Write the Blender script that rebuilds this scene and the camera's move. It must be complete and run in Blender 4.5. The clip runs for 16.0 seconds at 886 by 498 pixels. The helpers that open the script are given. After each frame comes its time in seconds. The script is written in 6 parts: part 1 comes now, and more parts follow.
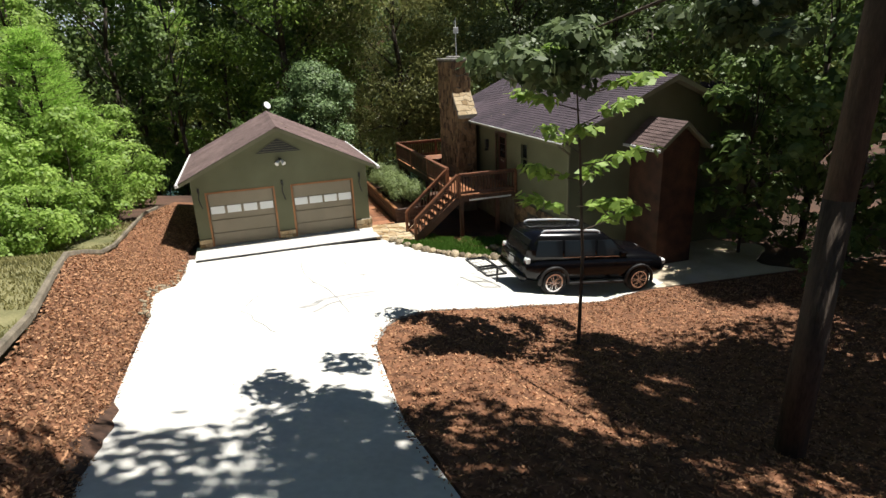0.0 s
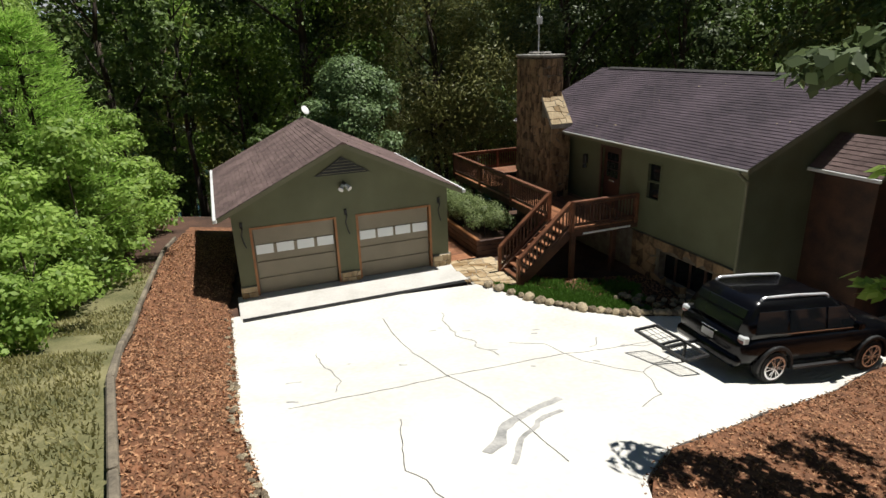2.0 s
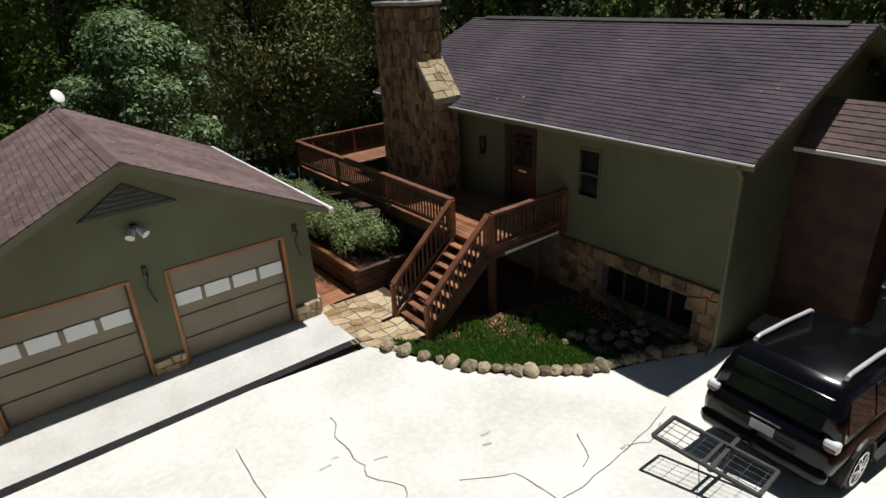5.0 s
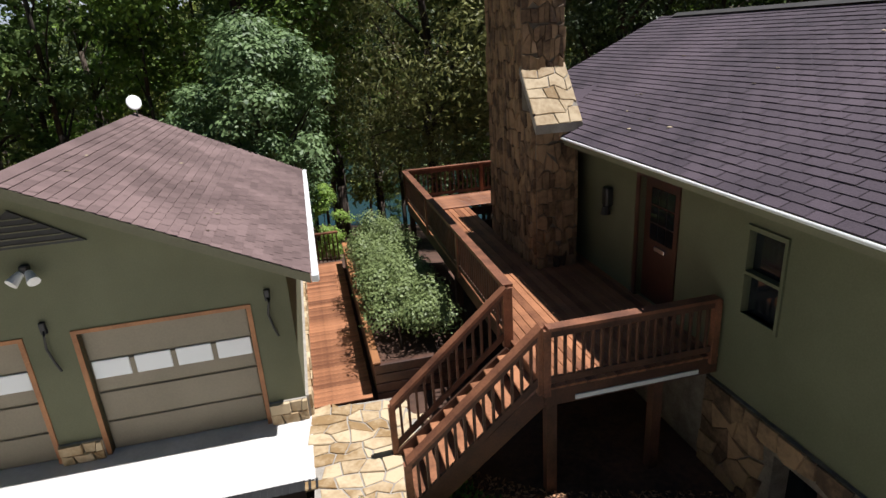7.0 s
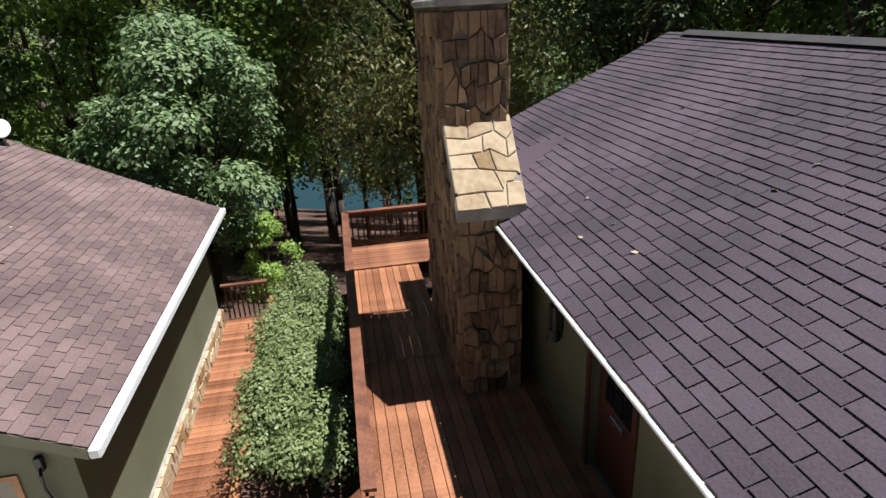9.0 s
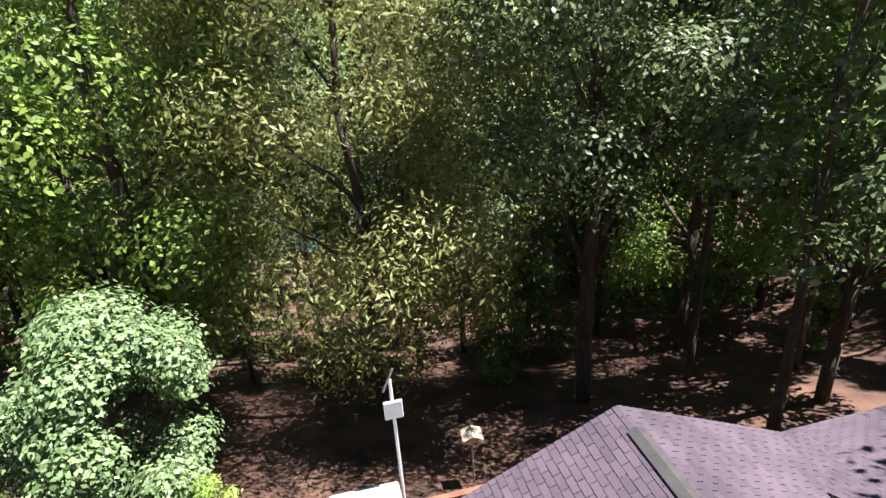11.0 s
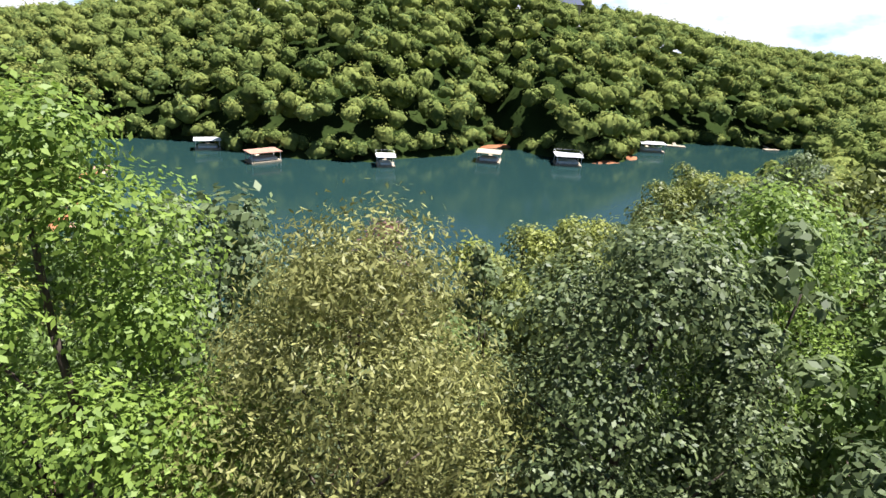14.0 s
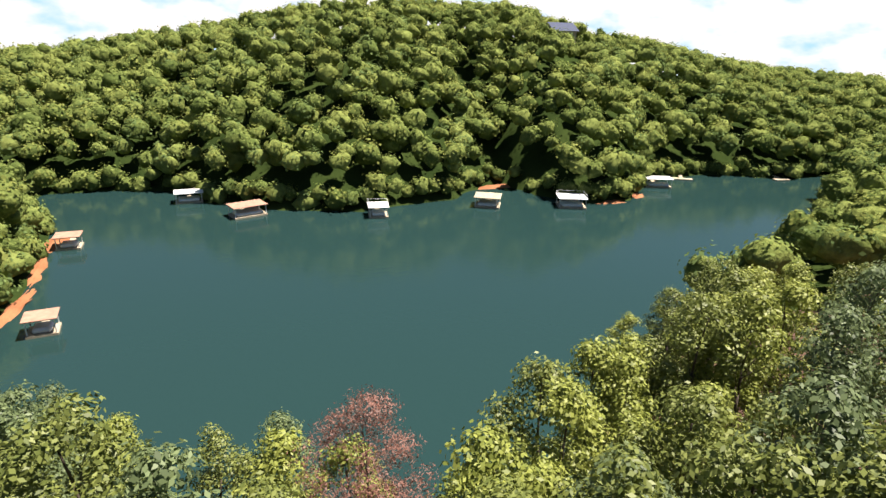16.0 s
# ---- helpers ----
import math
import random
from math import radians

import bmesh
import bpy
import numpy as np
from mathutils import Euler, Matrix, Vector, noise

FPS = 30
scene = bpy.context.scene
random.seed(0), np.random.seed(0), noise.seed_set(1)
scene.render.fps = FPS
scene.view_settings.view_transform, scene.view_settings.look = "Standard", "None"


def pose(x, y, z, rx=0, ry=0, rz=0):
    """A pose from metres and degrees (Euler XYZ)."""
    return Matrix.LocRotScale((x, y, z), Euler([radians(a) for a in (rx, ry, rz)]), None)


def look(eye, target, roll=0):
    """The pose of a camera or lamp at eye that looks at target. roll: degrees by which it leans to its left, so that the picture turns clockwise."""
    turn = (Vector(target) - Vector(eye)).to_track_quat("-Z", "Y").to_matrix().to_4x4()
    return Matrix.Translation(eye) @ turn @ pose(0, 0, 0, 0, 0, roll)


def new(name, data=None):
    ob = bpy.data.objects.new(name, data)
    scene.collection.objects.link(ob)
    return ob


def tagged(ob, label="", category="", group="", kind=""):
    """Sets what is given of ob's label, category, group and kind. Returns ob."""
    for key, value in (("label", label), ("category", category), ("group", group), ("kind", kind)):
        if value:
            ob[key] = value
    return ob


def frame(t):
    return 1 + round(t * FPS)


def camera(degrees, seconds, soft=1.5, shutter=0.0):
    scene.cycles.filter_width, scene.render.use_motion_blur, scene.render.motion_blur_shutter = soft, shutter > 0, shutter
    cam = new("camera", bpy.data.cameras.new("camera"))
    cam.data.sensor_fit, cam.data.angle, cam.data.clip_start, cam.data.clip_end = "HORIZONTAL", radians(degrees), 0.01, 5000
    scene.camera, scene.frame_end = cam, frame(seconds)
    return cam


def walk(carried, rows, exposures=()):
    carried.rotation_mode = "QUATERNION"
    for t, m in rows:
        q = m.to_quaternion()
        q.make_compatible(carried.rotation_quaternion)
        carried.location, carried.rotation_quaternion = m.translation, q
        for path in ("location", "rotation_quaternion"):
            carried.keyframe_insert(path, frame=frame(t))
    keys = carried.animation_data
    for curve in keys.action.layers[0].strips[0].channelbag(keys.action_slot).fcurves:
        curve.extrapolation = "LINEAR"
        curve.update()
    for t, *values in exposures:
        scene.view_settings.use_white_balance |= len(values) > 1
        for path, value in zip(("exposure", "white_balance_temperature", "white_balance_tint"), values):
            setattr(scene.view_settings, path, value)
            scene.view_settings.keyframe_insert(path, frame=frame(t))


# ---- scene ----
cam = camera(74.0, 16.0)
PATH = [
    (0, (4.721, -23.960, 6.982), (5.112, -22.105, 6.347), -2.4),
    (0.5, (3.837, -23.007, 6.930), (4.265, -21.159, 6.295), -1.9),
    (1, (3.048, -21.470, 6.927), (3.479, -19.620, 6.303), -1.7),
    (1.5, (1.986, -19.427, 7.298), (2.467, -17.600, 6.642), -0.7),
    (2, (1.794, -17.981, 7.163), (2.266, -16.152, 6.506), -2.0),
    (2.5, (1.532, -16.700, 6.988), (2.061, -14.891, 6.320), -2.7),
    (3, (1.229, -15.619, 7.090), (1.907, -13.880, 6.371), -2.9),
    (3.5, (1.268, -14.801, 7.158), (2.092, -13.152, 6.381), -3.4),
    (4, (1.441, -13.998, 7.133), (2.371, -12.425, 6.321), -3.5),
    (4.2, (1.395, -13.640, 7.279), (2.380, -12.112, 6.446), -2.4),
    (6.3, (7.258, -8.790, 6.184), (7.828, -7.020, 5.446), -4.9),
    (6.5, (7.565, -8.546, 6.031), (8.025, -6.737, 5.313), -5.2),
    (7, (8.196, -8.252, 5.874), (8.408, -6.383, 5.192), -3.8),
    (7.5, (8.973, -7.608, 5.988), (9.129, -5.741, 5.288), -2.3),
    (8, (9.663, -6.553, 6.013), (9.818, -4.691, 5.300), -1.3),
    (8.2, (9.911, -6.155, 6.137), (10.052, -4.298, 5.408), -1.7),
    (10.3, (11.800, -1.969, 10.045), (11.919, -0.163, 9.194), -5.9),
    (10.5, (12.060, -1.427, 11.184), (12.178, 0.332, 10.240), -6.8),
    (11, (11.899, -1.408, 12.811), (12.094, 0.397, 11.973), -4.0),
    (11.5, (11.877, -0.772, 15.043), (12.072, 1.036, 14.211), -2.8),
    (12, (11.605, -0.196, 16.491), (11.809, 1.651, 15.753), -2.3),
    (12.5, (10.954, 0.080, 17.880), (11.188, 1.961, 17.240), -0.3),
    (13, (10.619, 1.402, 20.497), (10.888, 3.262, 19.813), 1.1),
    (13.5, (10.637, 2.882, 23.053), (10.943, 4.724, 22.337), 2.2),
    (14, (10.578, 4.132, 25.895), (10.933, 5.957, 25.157), 3.2),
    (14.5, (10.561, 5.894, 28.370), (10.945, 7.721, 27.654), 2.2),
    (15, (11.043, 8.749, 29.942), (11.422, 10.595, 29.273), 1.7),
    (15.5, (11.605, 12.696, 31.240), (11.972, 14.537, 30.551), 1.9),
    (16, (12.915, 17.857, 31.656), (13.276, 19.700, 30.968), 1.6),
]
EXPOSURES = ((0, 0.8, 6250, 10), (1.5, 0.5, 6250, 10), (2.5, 0.2, 6150, 10), (3.5, 0.0, 6050, 10), (4.2, 0.0, 6050, 10), (6.5, 0.6, 5950, 14), (8.2, 0.85, 5800, 15), (10.3, 1.55, 5900, 16), (11.0, 2.2, 5950, 18), (12.0, 3.0, 5500, 14),
             (13.0, 2.6, 5650, 16), (13.5, 2.0, 5700, 18), (14.0, 1.55, 6000, 17), (15.0, 1.4, 6300, 16), (16.0, 1.45, 6650, 16))
walk(cam, [(t, look(eye, target, roll)) for t, eye, target, roll in PATH], EXPOSURES)

# ---- world, sun ----
SUN_EL, SUN_AZ = 68.5, 87.0
world = bpy.data.worlds.new("world")
scene.world = world
world.use_nodes = True
wn = world.node_tree
sky = wn.nodes.new("ShaderNodeTexSky")
sky.sky_type, sky.sun_disc = "NISHITA", False
sky.sun_elevation, sky.sun_rotation = radians(SUN_EL), radians(SUN_AZ)
sky.air_density, sky.dust_density = 1.0, 0.05
sky.ozone_density = 1.6
wn.links.new(sky.outputs[0], wn.nodes["Background"].inputs[0])
wn.nodes["Background"].inputs[1].default_value = 0.03
sun = new("sun", bpy.data.lights.new("sun", "SUN"))
sun.data.energy, sun.data.angle, sun.data.color = 4.8, radians(0.55), (1.0, 0.95, 0.86)
sd = Vector((math.sin(radians(SUN_AZ)) * math.cos(radians(SUN_EL)), math.cos(radians(SUN_AZ)) * math.cos(radians(SUN_EL)), math.sin(radians(SUN_EL))))
sun.matrix_world = look(sd * 50, (0, 0, 0))

# ---- materials ----
def material(name, c1, c2, scale=3.0, rough=0.8, bump=0.15, fine=30.0, metal=0.0, stretch=(1, 1, 1), island=0.0, obrandom=0.0, spec=0.5, detail=6.0):
    m = bpy.data.materials.new(name)
    m.use_nodes = True
    n, l = m.node_tree.nodes, m.node_tree.links
    b = n["Principled BSDF"]
    tc, mp = n.new("ShaderNodeTexCoord"), n.new("ShaderNodeMapping")
    mp.inputs["Scale"].default_value = stretch
    l.new(tc.outputs["Object"], mp.inputs[0])
    a, f = n.new("ShaderNodeTexNoise"), n.new("ShaderNodeTexNoise")
    a.inputs["Scale"].default_value, f.inputs["Scale"].default_value = scale, fine
    a.inputs["Detail"].default_value = detail
    f.inputs["Detail"].default_value = 4.0
    l.new(mp.outputs[0], a.inputs[0]), l.new(mp.outputs[0], f.inputs[0])
    add = n.new("ShaderNodeMath")
    add.operation = "MULTIPLY_ADD"
    l.new(f.outputs[0], add.inputs[0])
    add.inputs[1].default_value = 0.5
    l.new(a.outputs[0], add.inputs[2])
    r = n.new("ShaderNodeValToRGB")
    r.color_ramp.elements[0].position, r.color_ramp.elements[1].position = 0.52, 0.98
    r.color_ramp.elements[0].color, r.color_ramp.elements[1].color = (*c1, 1), (*c2, 1)
    last = add
    if island:
        g = n.new("ShaderNodeNewGeometry")
        k = n.new("ShaderNodeMath")
        k.operation = "MULTIPLY_ADD"
        k.inputs[1].default_value = island
        l.new(g.outputs["Random Per Island"], k.inputs[0]), l.new(last.outputs[0], k.inputs[2])
        s = n.new("ShaderNodeMath")
        s.operation = "SUBTRACT"
        l.new(k.outputs[0], s.inputs[0])
        s.inputs[1].default_value = island / 2
        last = s
    if obrandom:
        g = n.new("ShaderNodeObjectInfo")
        k = n.new("ShaderNodeMath")
        k.operation = "MULTIPLY_ADD"
        k.inputs[1].default_value = obrandom
        l.new(g.outputs["Random"], k.inputs[0]), l.new(last.outputs[0], k.inputs[2])
        s = n.new("ShaderNodeMath")
        s.operation = "SUBTRACT"
        l.new(k.outputs[0], s.inputs[0])
        s.inputs[1].default_value = obrandom / 2
        last = s
    l.new(last.outputs[0], r.inputs[0])
    l.new(r.outputs[0], b.inputs["Base Color"])
    b.inputs["Roughness"].default_value, b.inputs["Metallic"].default_value = rough, metal
    b.inputs["Specular IOR Level"].default_value = spec
    if bump:
        bp = n.new("ShaderNodeBump")
        bp.inputs["Strength"].default_value, bp.inputs["Distance"].default_value = bump, 0.03
        l.new(add.outputs[0], bp.inputs["Height"])
        l.new(bp.outputs[0], b.inputs["Normal"])
    return m


def leaf_material(name, dark, light, glow=0.35, spread=0.75, gloss=0.3, rough=0.5):
    m = bpy.data.materials.new(name)
    m.use_nodes = True
    n, l = m.node_tree.nodes, m.node_tree.links
    b = n["Principled BSDF"]
    g, o = n.new("ShaderNodeNewGeometry"), n.new("ShaderNodeObjectInfo")
    k = n.new("ShaderNodeMath")
    k.operation = "MULTIPLY_ADD"
    k.inputs[1].default_value = spread
    l.new(g.outputs["Random Per Island"], k.inputs[0])
    h = n.new("ShaderNodeMath")
    h.operation = "MULTIPLY"
    h.inputs[1].default_value = 1 - spread
    l.new(o.outputs["Random"], h.inputs[0]), l.new(h.outputs[0], k.inputs[2])
    r = n.new("ShaderNodeValToRGB")
    r.color_ramp.elements[0].color, r.color_ramp.elements[1].color = (*dark, 1), (*light, 1)
    l.new(k.outputs[0], r.inputs[0])
    l.new(r.outputs[0], b.inputs["Base Color"])
    b.inputs["Roughness"].default_value, b.inputs["Specular IOR Level"].default_value = rough, gloss
    t = n.new("ShaderNodeBsdfTranslucent")
    l.new(r.outputs[0], t.inputs[0])
    x = n.new("ShaderNodeMixShader")
    x.inputs[0].default_value = glow
    l.new(b.outputs[0], x.inputs[1]), l.new(t.outputs[0], x.inputs[2])
    l.new(x.outputs[0], n["Material Output"].inputs[0])
    return m


M = {
    "concrete": material("concrete", (0.54, 0.52, 0.47), (0.74, 0.72, 0.66), 0.5, 0.85, 0.05, 9),
    "slab": material("slab", (0.48, 0.46, 0.42), (0.62, 0.60, 0.56), 1.1, 0.85, 0.05, 14),
    "crack": material("crack", (0.10, 0.095, 0.09), (0.2, 0.19, 0.18), 4, 0.9, 0.1),
    "tyre_mark": material("tyre_mark", (0.22, 0.22, 0.21), (0.5, 0.48, 0.45), 3, 0.9, 0.0, 25),
    "mulch": material("mulch", (0.07, 0.03, 0.014), (0.28, 0.125, 0.06), 5, 0.95, 1.0, 26),
    "mulch_chip": material("mulch_chip", (0.12, 0.055, 0.025), (0.50, 0.27, 0.14), 9, 0.9, 0.3, 60, island=0.9),
    "lawn": material("lawn", (0.07, 0.075, 0.025), (0.25, 0.225, 0.105), 0.9, 0.95, 0.6, 22),
    "grass": leaf_material("grass", (0.04, 0.10, 0.012), (0.14, 0.27, 0.04), 0.3),
    "dry_grass": leaf_material("dry_grass", (0.16, 0.16, 0.05), (0.42, 0.38, 0.18), 0.3),
    "soil": material("soil", (0.028, 0.015, 0.009), (0.12, 0.06, 0.036), 0.7, 0.95, 0.6, 12),
    "sand": material("sand", (0.45, 0.36, 0.24), (0.66, 0.56, 0.42), 1.2, 0.95, 0.3, 25),
    "siding": material("siding", (0.097, 0.101, 0.052), (0.139, 0.143, 0.080), 0.8, 0.75, 0.12, 45),
    "door_tan": material("door_tan", (0.20, 0.17, 0.115), (0.26, 0.22, 0.155), 1.0, 0.6, 0.03, 30),
    "trim_wood": material("trim_wood", (0.22, 0.09, 0.03), (0.42, 0.19, 0.07), 2, 0.6, 0.1, 40),
    "shingle": material("shingle", (0.085, 0.055, 0.05), (0.185, 0.125, 0.115), 0.7, 0.95, 0.35, 50, island=0.22),
    "shingle_house": material("shingle_house", (0.036, 0.026, 0.034), (0.085, 0.062, 0.076), 0.5, 0.95, 0.35, 50, island=0.2),
    "ridge_vent": material("ridge_vent", (0.02, 0.018, 0.018), (0.05, 0.045, 0.04), 3, 0.8, 0.1),
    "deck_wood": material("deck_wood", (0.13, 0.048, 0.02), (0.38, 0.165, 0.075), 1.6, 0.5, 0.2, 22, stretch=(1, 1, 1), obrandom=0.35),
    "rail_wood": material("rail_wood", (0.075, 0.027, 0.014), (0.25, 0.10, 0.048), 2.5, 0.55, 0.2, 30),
    # rail_wood's hue darkened: shade of rail sides and porch wall is in this colour
    "dark_shaded_wood": material("dark_shaded_wood", (0.03, 0.012, 0.007), (0.10, 0.042, 0.022), 2.5, 0.6, 0.2, 30),
    "front_door": material("front_door", (0.035, 0.012, 0.008), (0.08, 0.026, 0.016), 2, 0.4, 0.1, 30),
    "stone": material("stone", (0.06, 0.034, 0.018), (0.30, 0.19, 0.10), 2.2, 0.8, 0.5, 14, island=0.55, obrandom=0.5),
    "stone_pale": material("stone_pale", (0.24, 0.15, 0.06), (0.50, 0.39, 0.24), 2.2, 0.8, 0.4, 14, island=0.5, obrandom=0.5),
    "rock": material("rock", (0.13, 0.10, 0.065), (0.42, 0.34, 0.22), 3, 0.9, 0.8, 14, obrandom=0.5),
    "mortar": material("mortar", (0.10, 0.08, 0.06), (0.2, 0.17, 0.13), 5, 0.95, 0.4, 40),
    "mortar_pale": material("mortar_pale", (0.24, 0.21, 0.17), (0.36, 0.33, 0.28), 5, 0.95, 0.4, 40),
    "cap": material("cap", (0.20, 0.185, 0.165), (0.40, 0.38, 0.35), 3, 0.9, 0.5, 25),
    "white": material("white", (0.62, 0.62, 0.60), (0.78, 0.78, 0.76), 1.2, 0.5, 0.03, 30),
    "fascia": material("fascia", (0.13, 0.125, 0.075), (0.17, 0.165, 0.10), 1, 0.7, 0.05, 30),
    "black": material("black", (0.008, 0.008, 0.009), (0.02, 0.02, 0.02), 2, 0.5, 0.02),
    "tyre": material("tyre", (0.012, 0.012, 0.012), (0.025, 0.025, 0.025), 8, 0.85, 0.1),
    "silver": material("silver", (0.55, 0.55, 0.57), (0.66, 0.66, 0.68), 3, 0.35, 0.0, 20, metal=0.25),
    "chrome": material("chrome", (0.6, 0.6, 0.62), (0.75, 0.75, 0.77), 3, 0.22, 0.0, 20, metal=1.0),
    "grey_metal": material("grey_metal", (0.28, 0.28, 0.28), (0.42, 0.42, 0.42), 3, 0.45, 0.05, 20, metal=0.7),
    "red_lens": material("red_lens", (0.12, 0.03, 0.03), (0.25, 0.1, 0.09), 3, 0.2, 0.0),
    "bark": material("bark", (0.028, 0.02, 0.014), (0.11, 0.08, 0.058), 2, 0.95, 0.8, 14, stretch=(3, 3, 0.6), obrandom=0.2),
    "timber": material("timber", (0.25, 0.2, 0.13), (0.5, 0.43, 0.31), 2, 0.9, 0.4, 25),
    "old_timber": material("old_timber", (0.09, 0.075, 0.055), (0.27, 0.225, 0.16), 2, 0.9, 0.4, 25),
    "clay": material("clay", (0.20, 0.065, 0.02), (0.34, 0.14, 0.055), 0.15, 0.9, 0.3, 3),
    "red_roof": material("red_roof", (0.30, 0.15, 0.10), (0.45, 0.26, 0.18), 1, 0.8, 0.1),
    "far_roof": material("far_roof", (0.04, 0.05, 0.09), (0.06, 0.075, 0.12), 1, 0.9, 0.1),
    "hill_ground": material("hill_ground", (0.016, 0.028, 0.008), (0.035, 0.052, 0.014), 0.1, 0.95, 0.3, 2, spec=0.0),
    "leaf_a": leaf_material("leaf_a", (0.055, 0.09, 0.024), (0.24, 0.34, 0.095), 0.44),
    "leaf_b": leaf_material("leaf_b", (0.045, 0.07, 0.028), (0.22, 0.28, 0.12), 0.4),
    "leaf_c": leaf_material("leaf_c", (0.14, 0.24, 0.04), (0.44, 0.60, 0.14), 0.5),
    "leaf_d": leaf_material("leaf_d", (0.06, 0.105, 0.035), (0.32, 0.44, 0.19), 0.28),
    "leaf_e": leaf_material("leaf_e", (0.075, 0.09, 0.022), (0.38, 0.38, 0.13), 0.36),
    "leaf_d2": leaf_material("leaf_d2", (0.04, 0.066, 0.024), (0.22, 0.27, 0.105), 0.3),
    "leaf_f": leaf_material("leaf_f", (0.075, 0.10, 0.02), (0.24, 0.27, 0.07), 0.27),
    "leaf_g": leaf_material("leaf_g", (0.11, 0.14, 0.022), (0.33, 0.36, 0.08), 0.3),
    "leaf_c2": leaf_material("leaf_c2", (0.08, 0.14, 0.022), (0.28, 0.39, 0.07), 0.42),
    "leaf_shrub": leaf_material("leaf_shrub", (0.06, 0.09, 0.025), (0.26, 0.32, 0.12), 0.25),
    "needle": leaf_material("needle", (0.2, 0.36, 0.05), (0.52, 0.74, 0.17), 0.5),
    "dead_leaf": leaf_material("dead_leaf", (0.16, 0.07, 0.05), (0.34, 0.17, 0.13), 0.2),
    "far_leaf": leaf_material("far_leaf", (0.10, 0.138, 0.036), (0.215, 0.26, 0.075), 0.25, 0.8, 0.0, 0.9),
    "far_leaf_warm": leaf_material("far_leaf_warm", (0.13, 0.155, 0.038), (0.26, 0.285, 0.08), 0.25, 0.8, 0.0, 0.9),
    "far_leaf_dark": leaf_material("far_leaf_dark", (0.075, 0.118, 0.04), (0.155, 0.21, 0.072), 0.25, 0.8, 0.0, 0.9),
}


def glassy(name, colour, rough, trans=0.0):
    m = bpy.data.materials.new(name)
    m.use_nodes = True
    b = m.node_tree.nodes["Principled BSDF"]
    b.inputs["Base Color"].default_value = (*colour, 1)
    b.inputs["Roughness"].default_value = rough
    b.inputs["Transmission Weight"].default_value = trans
    b.inputs["Coat Weight"].default_value = 0.6
    b.inputs["Coat Roughness"].default_value = 0.05
    return m


M["car_paint"] = glassy("car_paint", (0.003, 0.003, 0.004), 0.2)
M["car_paint"].node_tree.nodes["Principled BSDF"].inputs["Coat Weight"].default_value = 0.1
M["car_paint"].node_tree.nodes["Principled BSDF"].inputs["Specular IOR Level"].default_value = 0.25
M["dark_glass"] = glassy("dark_glass", (0.01, 0.012, 0.014), 0.06)
M["dark_glass"].node_tree.nodes["Principled BSDF"].inputs["Coat Weight"].default_value = 0.1
M["dark_glass"].node_tree.nodes["Principled BSDF"].inputs["Specular IOR Level"].default_value = 0.3
M["frosted"] = glassy("frosted", (0.72, 0.74, 0.74), 0.35)


def water_material():
    m = bpy.data.materials.new("water")
    m.use_nodes = True
    n, l = m.node_tree.nodes, m.node_tree.links
    b = n["Principled BSDF"]
    b.inputs["Base Color"].default_value = (0.013, 0.035, 0.033, 1)
    b.inputs["Roughness"].default_value, b.inputs["IOR"].default_value = 0.09, 1.33
    tc, a, bp = n.new("ShaderNodeTexCoord"), n.new("ShaderNodeTexNoise"), n.new("ShaderNodeBump")
    a.inputs["Scale"].default_value, a.inputs["Detail"].default_value = 0.9, 5
    bp.inputs["Strength"].default_value, bp.inputs["Distance"].default_value = 0.25, 0.12
    l.new(tc.outputs["Object"], a.inputs[0]), l.new(a.outputs[0], bp.inputs["Height"]), l.new(bp.outputs[0], b.inputs["Normal"])
    return m


M["water"] = water_material()


def canopy_material():
    m = material("canopy", (0.08, 0.11, 0.03), (0.19, 0.225, 0.062), 0.5, 0.95, 0.0, 1.6, island=0.55, spec=0.0)
    n, l = m.node_tree.nodes, m.node_tree.links
    tc, a, bp = n.new("ShaderNodeTexCoord"), n.new("ShaderNodeTexNoise"), n.new("ShaderNodeBump")
    a.inputs["Scale"].default_value, a.inputs["Detail"].default_value, a.inputs["Roughness"].default_value = 0.9, 5, 0.7
    bp.inputs["Strength"].default_value, bp.inputs["Distance"].default_value = 0.8, 1.0
    l.new(tc.outputs["Object"], a.inputs[0]), l.new(a.outputs[0], bp.inputs["Height"]), l.new(bp.outputs[0], n["Principled BSDF"].inputs["Normal"])
    return m


M["canopy"] = canopy_material()


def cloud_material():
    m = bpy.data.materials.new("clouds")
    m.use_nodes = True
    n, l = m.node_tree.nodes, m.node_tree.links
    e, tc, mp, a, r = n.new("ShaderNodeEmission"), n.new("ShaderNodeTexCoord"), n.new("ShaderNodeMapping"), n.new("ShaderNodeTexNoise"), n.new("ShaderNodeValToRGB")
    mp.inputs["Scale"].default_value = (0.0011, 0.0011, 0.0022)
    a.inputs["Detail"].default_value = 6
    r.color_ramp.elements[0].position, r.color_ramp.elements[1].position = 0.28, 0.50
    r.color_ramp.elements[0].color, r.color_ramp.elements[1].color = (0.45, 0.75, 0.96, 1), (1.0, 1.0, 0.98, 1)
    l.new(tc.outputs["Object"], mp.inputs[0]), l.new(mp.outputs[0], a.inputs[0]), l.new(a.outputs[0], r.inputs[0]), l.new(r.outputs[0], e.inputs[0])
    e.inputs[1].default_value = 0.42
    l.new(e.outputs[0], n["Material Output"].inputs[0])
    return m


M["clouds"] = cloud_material()

